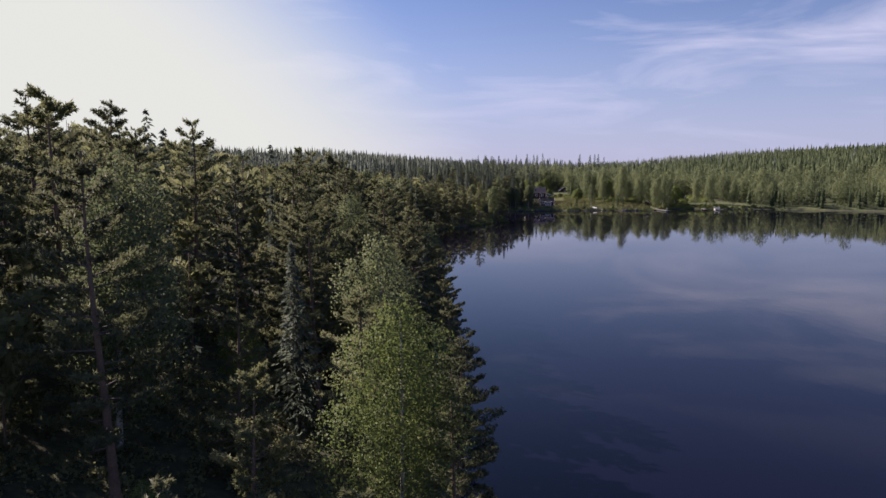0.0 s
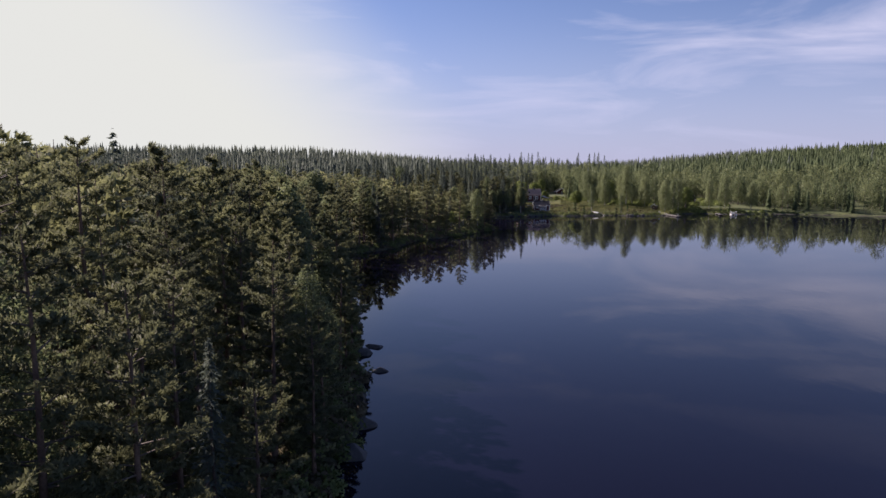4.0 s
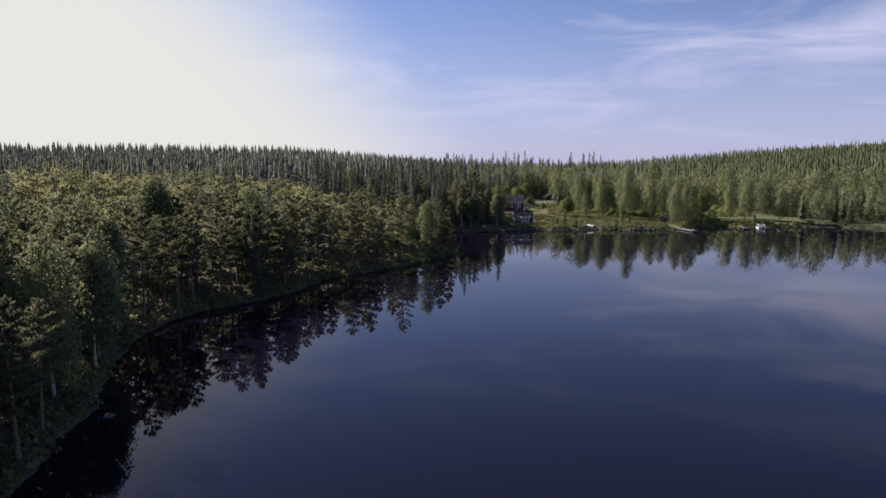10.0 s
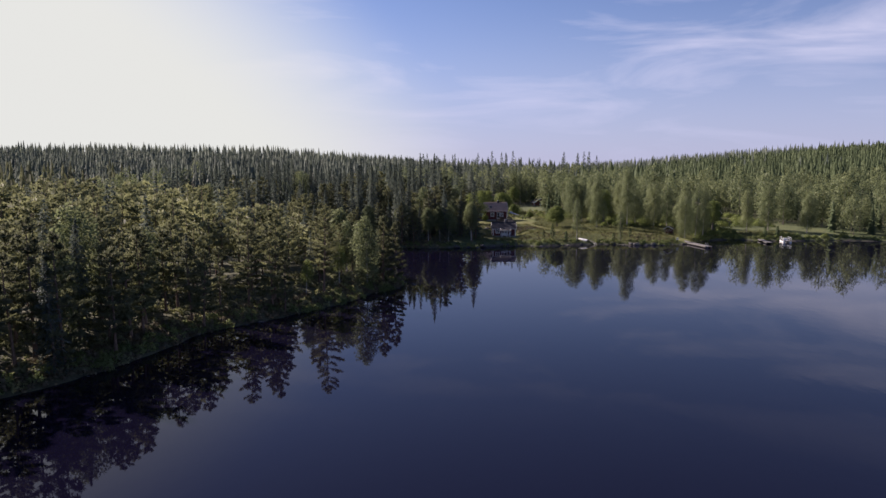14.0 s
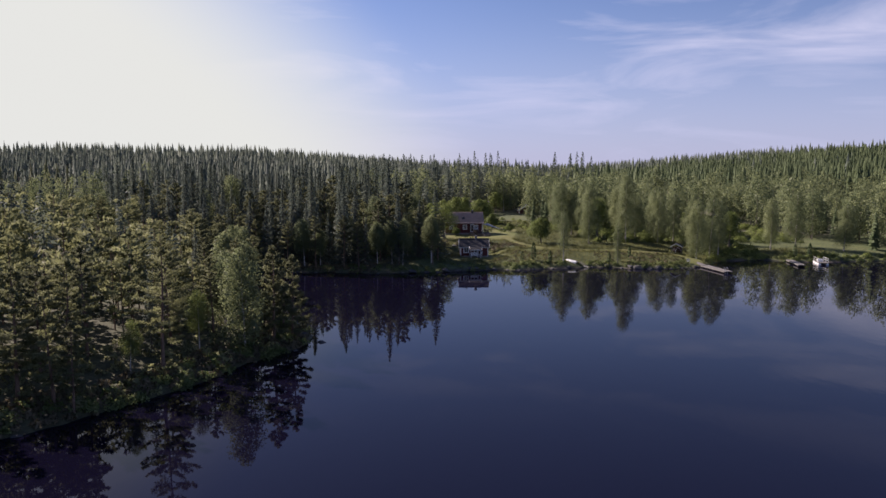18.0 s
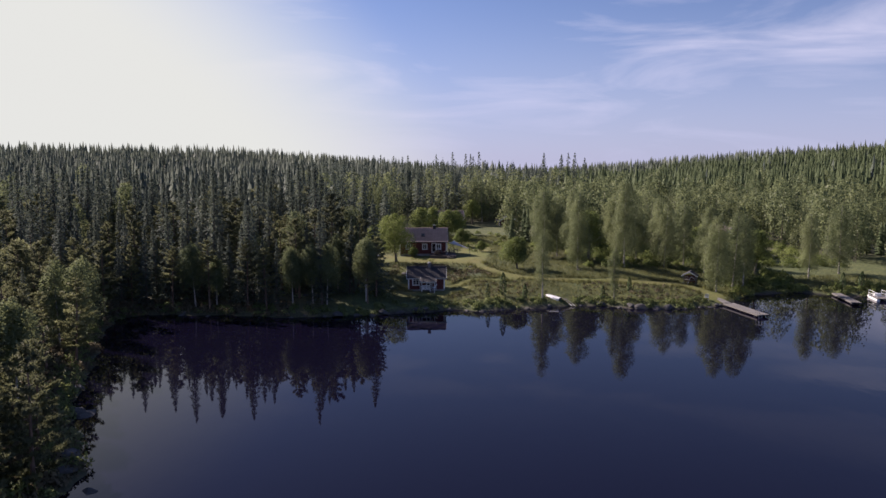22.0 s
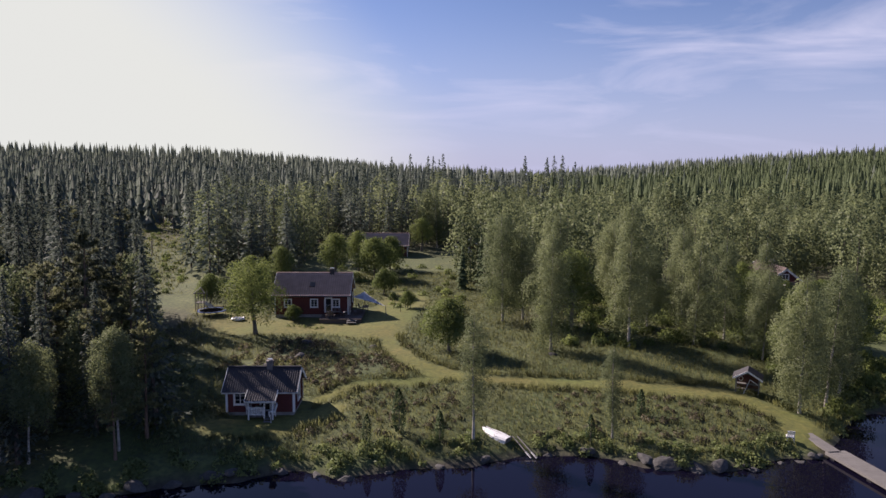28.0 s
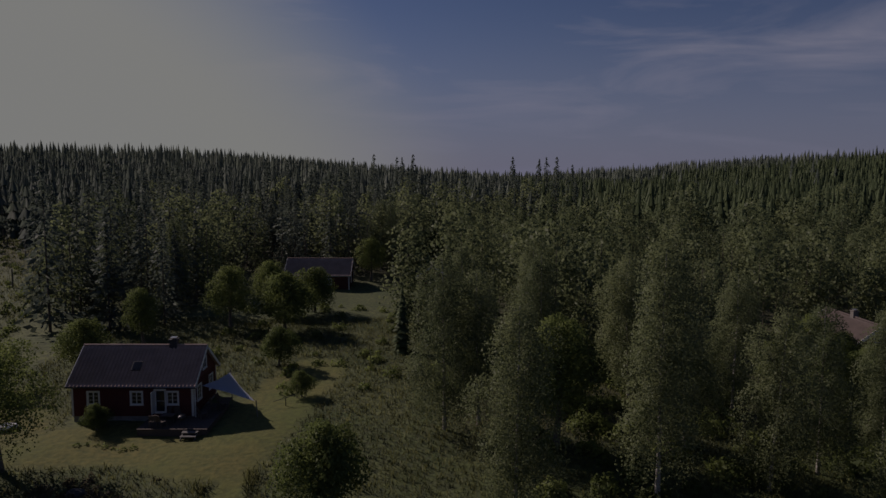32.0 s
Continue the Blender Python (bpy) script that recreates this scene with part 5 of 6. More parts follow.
def stones():
    stock = []
    for k in range(6):
        ob = part("boulder", boulder((1.0, 0.8, 0.62), k + 1), ROCK)
        for p in ob.data.polygons:
            p.use_smooth = False
        stock.append(ob)
        tagged(ob, "grey lichen-stained boulder at the waterline", "boulder", "shore boulders")
    first = set()

    def lay(x, y, s, label=""):
        k = int(rng.integers(6))
        z = max(float(height(x, y)), -0.35)
        m = Matrix.Translation((x, y, z + 0.02 * s)) @ pose(0, 0, 0, rng.uniform(-12, 12), rng.uniform(-12, 12), rng.uniform(0, 360))
        ob = copy_thing(stock[k], m) if k in first else stock[k]
        first.add(k)
        ob.matrix_basis = m
        ob.scale = (s * rng.uniform(0.85, 1.25), s * rng.uniform(0.8, 1.2), s * rng.uniform(0.55, 0.9))
        if label:
            tagged(ob, label)

    for x, y, s in ((1.5, 95.2, 2.0), (2.0, 82.6, 1.9), (-0.3, 100.9, 2.3), (1.5, 77.6, 2.9), (0.8, 88.2, 2.0), (5.3, 94.0, 0.5), (0.4, 103.1, 2.2), (-3.0, 119.0, 2.0), (-5.0, 139.1, 1.8), (2.3, 90.4, 0.8), (-1.6, 108.5, 0.8), (-3.4, 121.6, 1.2),
                    (24.2, 237.2, 1.7), (16.9, 252.0, 2.9), (15.2, 251.8, 2.0), (23.5, 235.2, 1.0), (20.4, 242.0, 1.6), (24.5, 242.7, 0.8), (22.9, 242.6, 0.8), (26.4, 239.9, 0.5), (13.0, 258.2, 1.3), (21.6, 239.5, 1.4), (19.0, 246.8, 1.2), (22.0, 233.5, 1.3),
                    (14.2, 292.1, 1.5), (20.5, 289.9, 0.8), (24.6, 286.8, 1.2), (32.2, 284.0, 0.9), (10.4, 292.7, 1.6), (5.0, 287, 1.3)):
        lay(x, y, s)
    for x, s in ((31.5, 1.4), (33.4, 2.0), (36.4, 1.8), (38.4, 1.6), (39.8, 1.9), (42.3, 1.5), (44.6, 1.7), (46.2, 1.5), (49.6, 1.4), (52.4, 1.6), (54.6, 1.3), (57.8, 0.9), (61.6, 0.9), (65.2, 1.1), (70.4, 1.0),
                 (73.4, 1.6), (76.0, 1.3), (77.8, 2.0), (79.4, 2.3), (81.4, 2.0), (83.2, 1.7), (85.6, 1.2), (88.4, 1.2), (90.4, 1.5), (91.6, 1.1)):
        lay(x, float(np.interp(x, [q[0] for q in SHORE[32:54]], [q[1] for q in SHORE[32:54]])) + rng.uniform(-0.4, 0.6), 0.82 * s)
    for x, y, s in ((74.5, 319.6, 1.0), (47.0, 317.8, 1.7), (46.2, 316.6, 1.2), (46.9, 323.4, 1.3), (42.6, 313.6, 1.8), (44.4, 314.8, 1.0), (54.8, 321.6, 1.0), (27, 299.4, 1.0)):
        lay(x, y, s, "grey boulder in the rough meadow grass")
    # smaller stones all along the waterline
    k = 0
    for (ax, ay), (bx, by) in zip(SHORE[3:54], SHORE[4:55]):
        ln = math.hypot(bx - ax, by - ay)
        for q in range(int(ln / 4.5)):
            w = rng.uniform()
            lay(ax + (bx - ax) * w + rng.uniform(-0.9, 0.7), ay + (by - ay) * w + rng.uniform(-0.9, 0.7), rng.uniform(0.3, 0.8), "small dark stone at the waterline")
            k += 1


stones()


def jetty(name, at, along, length, wide, label, ladder=True, plank=0.3):
    d = new(name)
    d.matrix_basis = Matrix.Translation((*at, 0.0)) @ pose(0, 0, 0, 0, 0, along)
    bm = bmesh.new()
    for x in (0.06, wide - 0.14):
        box(bm, x, x + 0.08, 0, length, 0.16, 0.40)
    part("bearer", bm, GREYWOOD, d)
    for y in (0.6, length / 2, length - 0.9):
        bm = bmesh.new()
        rod(bm, [(0.12, y, 0.05), (wide - 0.12, y, 0.05)], 0.24, 10)
        part("float", bm, DARKMETAL, d, "dark round float half under water")
    k = 0.0
    while k < length - 0.1:
        bm = bmesh.new()
        box(bm, 0, wide, k + 0.008, k + plank - 0.008, 0.404, 0.445)
        part("plank", bm, GREYWOOD, d)
        k += plank
    bm = bmesh.new()
    box(bm, -0.06, -0.01, 0, length, 0.22, 0.43)
    box(bm, wide + 0.01, wide + 0.06, 0, length, 0.22, 0.43)
    part("fender_board", bm, GREYWOOD, d, "pale worn edge board")
    if ladder:
        for x in (wide - 0.62, wide - 0.12):
            bm = bmesh.new()
            rod(bm, [(x, length - 0.5, 0.44), (x, length - 0.45, 1.1), (x, length - 0.1, 1.25), (x, length + 0.12, 1.0), (x, length + 0.12, -0.9)], 0.028, 6)
            part("ladder_rail", bm, STEEL, d)
        for z in (-0.6, -0.3, 0.0, 0.3):
            bm = bmesh.new()
            rod(bm, [(wide - 0.62, length + 0.12, z), (wide - 0.12, length + 0.12, z)], 0.02, 6)
            part("rung", bm, STEEL, d)
    return tagged(d, label, "jetty")


jetty("bathing_jetty", (94.35, 298.3), 187.5, 8.8, 1.7, "long grey plank jetty with a steel bathing ladder")
jetty("mooring_jetty", (116.2, 306.4), 168, 8.6, 1.3, "narrow dark jetty under the birches", ladder=False)


def gangway():
    g = new("gangway")
    g.matrix_basis = Matrix.Translation((93.4, 301.4, 0.66)) @ pose(0, 0, 0, -3, 0, 187)
    bm = bmesh.new()
    for x in (0.05, 0.95):
        box(bm, x, x + 0.08, 0, 3.5, -0.12, 0.0)
    part("bearer", bm, GREYWOOD, g)
    for k in range(17):
        bm = bmesh.new()
        box(bm, 0, 1.08, k * 0.2 + 0.006, k * 0.2 + 0.194, 0.004, 0.04)
        part("plank", bm, GREYWOOD, g)
    tagged(g, "short sloping plank gangway from the bank to the jetty", "gangway")


gangway()


def hull(bm, length, beam_, depth, wall=0.03, bottom_up=False):
    """A small transom-sterned boat: stations along x, skin outside and in."""
    rows = []
    for skin in (0.0, wall):
        for i in range(13):
            s = i / 12
            half = beam_ / 2 * (0.78 + 0.22 * math.sin(math.pi * min(1, s * 1.35))) * (1 - max(0, (s - 0.55) / 0.45) ** 2.2) + 0.02 - skin
            keel = depth * 0.18 * max(0, (s - 0.6) / 0.4) ** 2
            row = []
            for j in range(9):
                a = math.pi * j / 8
                y = -math.cos(a) * max(0.005, half)
                z = depth + 0.12 * s * s - (depth - keel - skin) * math.sin(a) ** 0.7
                row.append((s * length, y, z))
            rows.append(row)
    vs = [[bm.verts.new((x, y, -z if bottom_up else z)) for x, y, z in row] for row in rows]
    for off in (0, 13):
        for i in range(12):
            for j in range(8):
                bm.faces.new([vs[off + i][j], vs[off + i + 1][j], vs[off + i + 1][j + 1], vs[off + i][j + 1]])
    for i in range(12):
        for j in (0, 8):
            bm.faces.new([vs[i][j], vs[i + 1][j], vs[13 + i + 1][j], vs[13 + i][j]])
    bm.faces.new(vs[0])
    bm.faces.new(vs[13])


def rowing_boat():
    b = new("rowing_boat")
    b.matrix_basis = Matrix.Translation((67.35, 299.7, float(height(67.3, 299.7)) + 0.48)) @ pose(0, 0, 0, 0, -8, 138) @ Matrix.Scale(0.76, 4)
    bm = bmesh.new()
    hull(bm, 3.6, 1.7, 0.58, bottom_up=True)
    part("hull", bm, PLASTIC, b, "chalky white upturned hull")
    bm = bmesh.new()
    box(bm, -0.03, 0.0, -0.6, 0.6, -0.55, -0.05)
    part("transom", bm, GREYWOOD, b, "grey weathered transom")
    bm = bmesh.new()
    box(bm, 0.1, 3.1, -0.03, 0.03, -0.03, 0.035)
    part("keel", bm, PLASTIC, b)
    for s in (-1, 1):
        bm = bmesh.new()
        rod(bm, [(0.02, s * 0.68, -0.59), (1.2, s * 0.86, -0.60), (2.4, s * 0.74, -0.64), (3.5, s * 0.1, -0.70)], 0.035)
        part("gunwale", bm, PLASTIC, b)
    tagged(b, "white rowing boat lying keel up on the grassy bank", "rowing boat")
    for k, (dx, turn) in enumerate(((0.0, 0), (0.42, 4))):
        o = new("boat_rail")
        bm = bmesh.new()
        a = (67.7 + dx, 300.2, float(height(67.7 + dx, 300.2)) + 0.22)
        e = (68.9 + dx * 1.1, 297.9, 0.12)
        rod(bm, [a, e], 0.05, 8)
        part("pole", bm, GREYWOOD, o)
        bm = bmesh.new()
        m = Vector(a).lerp(Vector(e), 0.72)
        beam(bm, m, e, 0.12, 0.05)
        part("runner", bm, PLASTIC, o, "white-painted end of the pole")
        tagged(o, "pale slipway pole running from the boat to the water", "slipway pole", "slipway poles")


rowing_boat()


def pontoon():
    p = new("pontoon_boat")
    p.matrix_basis = Matrix.Translation((119.4, 303.0, 0.0)) @ pose(0, 0, 0, 0, 0, -14)
    for x in (0.25, 1.75):
        bm = bmesh.new()
        rod(bm, [(x, -1.9, 0.12), (x, 1.6, 0.12), (x, 2.1, 0.3)], 0.26, 10)
        part("float", bm, PLASTIC, p, "white float")
    bm = bmesh.new()
    box(bm, 0, 2.0, -1.9, 1.8, 0.40, 0.48)
    part("platform", bm, GREYWOOD, p)
    for x, y in ((0.05, -1.8), (1.95, -1.8), (0.05, 1.7), (1.95, 1.7), (0.05, 0), (1.95, 0)):
        bm = bmesh.new()
        rod(bm, [(x, y, 0.48), (x, y, 1.35)], 0.03)
        part("post", bm, PLASTIC, p)
    for z in (0.9, 1.35):
        bm = bmesh.new()
        rod(bm, [(0.05, 1.7, z), (0.05, -1.8, z), (1.95, -1.8, z), (1.95, 1.7, z)], 0.03)
        part("rail", bm, PLASTIC, p)
    bm = bmesh.new()
    box(bm, 0.5, 1.5, 0.4, 1.0, 0.48, 0.92)
    part("bench", bm, PLASTIC, p)
    tagged(p, "small white pontoon boat with railings moored by the bank", "pontoon boat")


pontoon()


def sun_chair(paint, label):
    c = new("garden_chair")
    c.matrix_basis = Matrix.Translation((91.0, 299.9, float(height(91.0, 299.9)))) @ pose(0, 0, 0, 0, 0, 160)
    for x in (0.0, 0.52):
        for y in (0.0, 0.5):
            bm = bmesh.new()
            box(bm, x, x + 0.05, y, y + 0.05, 0, 0.42 if y == 0 else 0.40)
            part("leg", bm, paint, c)
    bm = bmesh.new()
    box(bm, -0.01, 0.58, -0.03, 0.56, 0.42, 0.46)
    part("seat", bm, paint, c)
    bm = bmesh.new()
    for k in range(5):
        beam(bm, (0.05 + k * 0.117, 0.53, 0.46), (0.05 + k * 0.117, 0.72, 1.0), 0.085, 0.02)
    beam(bm, (0.0, 0.71, 0.99), (0.57, 0.71, 0.99), 0.05)
    part("backrest", bm, paint, c)
    return tagged(c, label, "garden chair", "garden chairs")


chair = sun_chair(PLASTIC, "white garden chair on the bank by the jetty")
dark_chair = sun_chair(DECKWOOD, "brown wooden garden chair standing on the deck")


def deck_furniture():
    z = 3.85
    spots = ((48.0, 333.6, 200), (48.9, 333.3, 150), (49.6, 334.2, 60), (47.9, 334.6, -40), (51.8, 336.6, 90), (51.9, 337.8, 80), (51.5, 335.0, 130))
    for k, (x, y, a) in enumerate(spots):
        m = Matrix.Translation((x, y, z)) @ pose(0, 0, 0, 0, 0, a)
        if k:
            copy_thing(dark_chair, m)
        else:
            dark_chair.matrix_basis = m
    for (x, y, w, d), word in (((48.3, 333.5, 1.0, 0.7), "small"), ((51.9, 336.6, 0.8, 1.5), "long")):
        t = new("garden_table")
        t.location = (x, y, z)
        for px in (0.05, w - 0.1):
            for py in (0.05, d - 0.1):
                bm = bmesh.new()
                box(bm, px, px + 0.05, py, py + 0.05, 0, 0.7)
                part("leg", bm, DARKMETAL, t)
        bm = bmesh.new()
        k = 0
        while k < d - 0.05:
            box(bm, 0, w, k, k + 0.09, 0.7, 0.735)
            k += 0.1
        part("tabletop", bm, DECKWOOD, t)
        tagged(t, f"{word} brown slatted garden table on the deck", "garden table", "garden tables")
    g = new("barbecue_grill")
    g.location = (50.1, 333.1, z)
    for a in (0, 2.09, 4.19):
        bm = bmesh.new()
        rod(bm, [(0.28 * math.cos(a), 0.28 * math.sin(a), 0), (0.1 * math.cos(a), 0.1 * math.sin(a), 0.6)], 0.015)
        part("leg", bm, DARKMETAL, g)
    bm = bmesh.new()
    bmesh.ops.create_uvsphere(bm, u_segments=14, v_segments=8, radius=0.28, matrix=Matrix.Translation((0, 0, 0.75)) @ Matrix.Diagonal((1, 1, 0.75, 1)))
    part("kettle", bm, DARKMETAL, g)
    tagged(g, "black kettle barbecue on the deck", "barbecue")


deck_furniture()


def veranda_set():
    z = 1.85
    t = new("veranda_table")
    t.location = (45.9, 302.85, z)
    for px, py in ((0.04, 0.04), (0.7, 0.04), (0.04, 0.5), (0.7, 0.5)):
        bm = bmesh.new()
        box(bm, px, px + 0.05, py, py + 0.05, 0, 0.68)
        part("leg", bm, WHITE, t)
    bm = bmesh.new()
    box(bm, 0, 0.8, 0, 0.6, 0.68, 0.71)
    part("tabletop", bm, WHITE, t)
    tagged(t, "small white table on the cottage veranda", "table")
    for x, y, a in ((45.65, 303.2, 80), (47.05, 303.1, -70)):
        tagged(copy_thing(chair, Matrix.Translation((x, y, z)) @ pose(0, 0, 0, 0, 0, a)), "white chair on the cottage veranda", "garden chair", "garden chairs")


veranda_set()


def shelter():
    s = new("garden_shelter")
    s.matrix_basis = Matrix.Translation((90.5, 309.8, float(height(91.0, 309.8)) - 0.05)) @ pose(0, 0, 0, 0, 0, -28) @ Matrix.Scale(0.88, 4)
    for x in (0.05, 2.35):
        for y in (0.05, 1.9):
            bm = bmesh.new()
            box(bm, x, x + 0.1, y, y + 0.1, -0.2, 1.75)
            part("post", bm, GREYWOOD, s)
    for m, sl in ((Matrix.Translation((-0.25, -0.2, 1.72)) @ Matrix.Rotation(radians(-90), 4, "Z") @ Matrix.Translation((-2.5, 0, 0)) @ Matrix.Rotation(radians(30), 4, "X"), 1.75),):
        set_roof(s, m, 2.5, sl, DARKTILE, wave=0.2, rows=False)
    m = Matrix.Translation((2.75, -0.2, 1.72)) @ Matrix.Rotation(radians(90), 4, "Z") @ Matrix.Rotation(radians(30), 4, "X")
    set_roof(s, m, 2.5, 1.75, DARKTILE, wave=0.2, rows=False)
    for a, b in (((-0.25, -0.23, 1.72), (1.25, -0.23, 2.6)), ((2.75, -0.23, 1.72), (1.25, -0.23, 2.6))):
        bm = bmesh.new()
        beam(bm, a, b, 0.05, 0.16)
        part("barge_board", bm, WHITE, s)
    bm = bmesh.new()
    k = 0.15
    while k < 2.3:
        box(bm, k, k + 0.14, 1.95, 1.98, 0.0, 1.7)
        k += 0.15
    part("back_wall", bm, DARKRED, s)
    for z in (0.15, 0.75):
        bm = bmesh.new()
        box(bm, 0.15, 2.35, 1.3, 1.9, z, z + 0.05)
        part("shelf", bm, GREYWOOD, s)
    bm = bmesh.new()
    beam(bm, (0.9, -0.02, 0.0), (1.5, -0.02, 1.7), 0.07, 0.05)
    beam(bm, (1.5, -0.02, 1.7), (2.3, -0.02, 1.2), 0.07, 0.05)
    part("brace", bm, WHITE, s, "white slanting brace")
    bm = bmesh.new()
    rod(bm, [(0.5 + 0.22 * math.cos(a * 0.524), 1.90, 1.2 + 0.22 * math.sin(a * 0.524)) for a in range(13)], 0.03, 6)
    part("ring", bm, PLASTIC, s, "white lifebuoy on the back wall")
    tagged(s, "small open wooden shelter with a dark gabled roof", "shelter")


shelter()


def trampoline():
    t = new("trampoline")
    t.location = (32.2, 335.6, float(height(32.2, 335.6)))
    r, n = 1.75, 28
    ring = [(r * math.cos(2 * math.pi * k / n), r * math.sin(2 * math.pi * k / n)) for k in range(n + 1)]
    bm = bmesh.new()
    rod(bm, [(x, y, 0.72) for x, y in ring], 0.03, 6)
    part("frame", bm, STEEL, t)
    bm = bmesh.new()
    vs = [bm.verts.new((x * 0.86, y * 0.86, 0.70)) for x, y in ring[:-1]]
    bm.faces.new(vs)
    bmesh.ops.solidify(bm, geom=bm.faces[:], thickness=0.01)
    part("mat", bm, NETTING, t)
    bm = bmesh.new()
    a = [bm.verts.new((x * 0.92, y * 0.92, 0.75)) for x, y in ring[:-1]]
    b = [bm.verts.new((x * 1.03, y * 1.03, 0.77)) for x, y in ring[:-1]]
    c = [bm.verts.new((x * 1.05, y * 1.05, 0.66)) for x, y in ring[:-1]]
    for k in range(n):
        q = (k + 1) % n
        bm.faces.new([a[k], a[q], b[q], b[k]])
        bm.faces.new([b[k], b[q], c[q], c[k]])
    part("padding", bm, BLUE, t, "blue edge padding")
    for k in range(0, n, 7):
        for s in (-1, 1):
            x, y = ring[(k + s) % n]
            bm = bmesh.new()
            rod(bm, [(x, y, 0.7), (x, y, 0.0)], 0.025, 6)
            part("leg", bm, STEEL, t)
    for k in range(0, n, 4):
        x, y = ring[k]
        bm = bmesh.new()
        rod(bm, [(x * 1.04, y * 1.04, 0.1), (x * 1.06, y * 1.06, 2.5)], 0.03, 6)
        part("net_pole", bm, DARKMETAL, t)
    bm = bmesh.new()
    for z in np.arange(0.85, 2.45, 0.2):
        rod(bm, [(x * 1.02, y * 1.02, z) for x, y in ring], 0.008, 3)
    for x, y in ring[:-1]:
        rod(bm, [(x * 1.02, y * 1.02, 0.8), (x * 1.02, y * 1.02, 2.45)], 0.008, 3)
    part("safety_net", bm, NETTING, t, "black safety net")
    tagged(t, "round garden trampoline with a black safety net", "trampoline")
    s = new("play_tower")
    s.location = (29.0, 338.6, float(height(29.0, 338.6)))
    for x, y in ((0, 0), (1.2, 0), (0, 1.2), (1.2, 1.2)):
        bm = bmesh.new()
        box(bm, x, x + 0.09, y, y + 0.09, -0.2, 2.6)
        part("post", bm, GREYWOOD, s)
    bm = bmesh.new()
    box(bm, 0, 1.29, 0, 1.29, 1.1, 1.18)
    part("platform", bm, GREYWOOD, s)
    bm = bmesh.new()
    for a, b in (((-0.15, -0.15, 2.5), (0.65, 0.65, 3.2)), ((1.45, -0.15, 2.5), (0.65, 0.65, 3.2))):
        beam(bm, a, b, 0.12, 0.05)
    box(bm, -0.15, 1.45, -0.15, -0.1, 2.45, 2.58)
    part("roof_frame", bm, GREYWOOD, s)
    bm = bmesh.new()
    for k in range(8):
        beam(bm, (1.3 + 0.22 * k, 0.25, 1.15 - 0.14 * k), (1.3 + 0.22 * (k + 1), 0.25, 1.15 - 0.14 * (k + 1)), 0.04, 0.5)
    part("slide", bm, PLASTIC, s, "pale plastic slide")
    tagged(s, "small wooden play tower with a slide", "play tower")
    b = new("paddling_boat")
    b.matrix_basis = Matrix.Translation((36.2, 333.6, float(height(36.2, 333.6)) + 0.02)) @ pose(0, 0, 0, 0, 0, 15)
    bm = bmesh.new()
    rod(bm, [(0.75 * math.cos(k * 0.3142), 0.45 * math.sin(k * 0.3142), 0.18) for k in range(21)], 0.17, 10)
    part("tube", bm, PLASTIC, b)
    bm = bmesh.new()
    vs = [bm.verts.new((0.72 * math.cos(k * 0.3142), 0.42 * math.sin(k * 0.3142), 0.06)) for k in range(20)]
    bm.faces.new(vs)
    bmesh.ops.solidify(bm, geom=bm.faces[:], thickness=0.02)
    part("floor", bm, BLUE, b, "blue floor")
    tagged(b, "small white inflatable boat lying on the lawn", "inflatable boat")


trampoline()


def tree_guard():
    g = new("tree_guard")
    g.location = (57.6, 340.6, float(height(57.6, 340.6)))
    for x, y in ((0, 0), (0.7, 0), (0, 0.7), (0.7, 0.7)):
        bm = bmesh.new()
        rod(bm, [(x, y, -0.2), (x + 0.02, y, 1.5)], 0.04)
        part("stake", bm, GREYWOOD, g)
    for z in (0.5, 1.0, 1.4):
        bm = bmesh.new()
        for a, b in (((0, 0), (0.7, 0)), ((0.7, 0), (0.7, 0.7)), ((0.7, 0.7), (0, 0.7)), ((0, 0.7), (0, 0))):
            rod(bm, [(*a, z), (*b, z)], 0.025, 4)
        part("rail", bm, GREYWOOD, g)
    tagged(g, "square wooden guard of stakes round a sapling", "tree guard")
    plant(broads[2], 57.95, 340.95, 0.42, label="young fruit tree inside a stake guard")
    p = new("washing_pole")
    bm = bmesh.new()
    z = float(height(57.6, 338.9))
    rod(bm, [(56.0, 338.2, z + 0.5), (57.9, 339.2, z + 0.9)], 0.025)
    part("arm", bm, DARKMETAL, p)
    bm = bmesh.new()
    rod(bm, [(57.0, 338.7, z - 0.2), (57.0, 338.7, z + 0.75)], 0.04)
    part("post", bm, DARKMETAL, p)
    tagged(p, "dark low garden pole on the lawn", "garden pole")


tree_guard()


def snags():
    for k, (x, y, h) in enumerate(((-31, 470, 6), (-12, 420, 3.5), (2, 392, 3), (-24, 440, 5.5), (14, 383, 2.5), (-8, 452, 4), (8, 405, 4.5))):
        s = new("dead_trunk")
        s.location = (x, y, float(height(x, y)))
        bm = bmesh.new()
        rod(bm, [(0, 0, -0.3), (0.1, 0.05, h * 0.5), (0.05, 0.1, h)], 0.13, 7)
        part("stem", bm, GREY_BARK, s)
        for q in range(3):
            bm = bmesh.new()
            a = 2.1 * q + k
            rod(bm, [(0.08, 0.06, h * (0.5 + 0.15 * q)), (0.08 + 0.6 * math.cos(a), 0.06 + 0.6 * math.sin(a), h * (0.55 + 0.15 * q))], 0.025, 4)
            part("branch_stub", bm, GREY_BARK, s)
        tagged(s, "bare dead tree trunk standing in the cleared land", "dead tree", "snags")


snags()

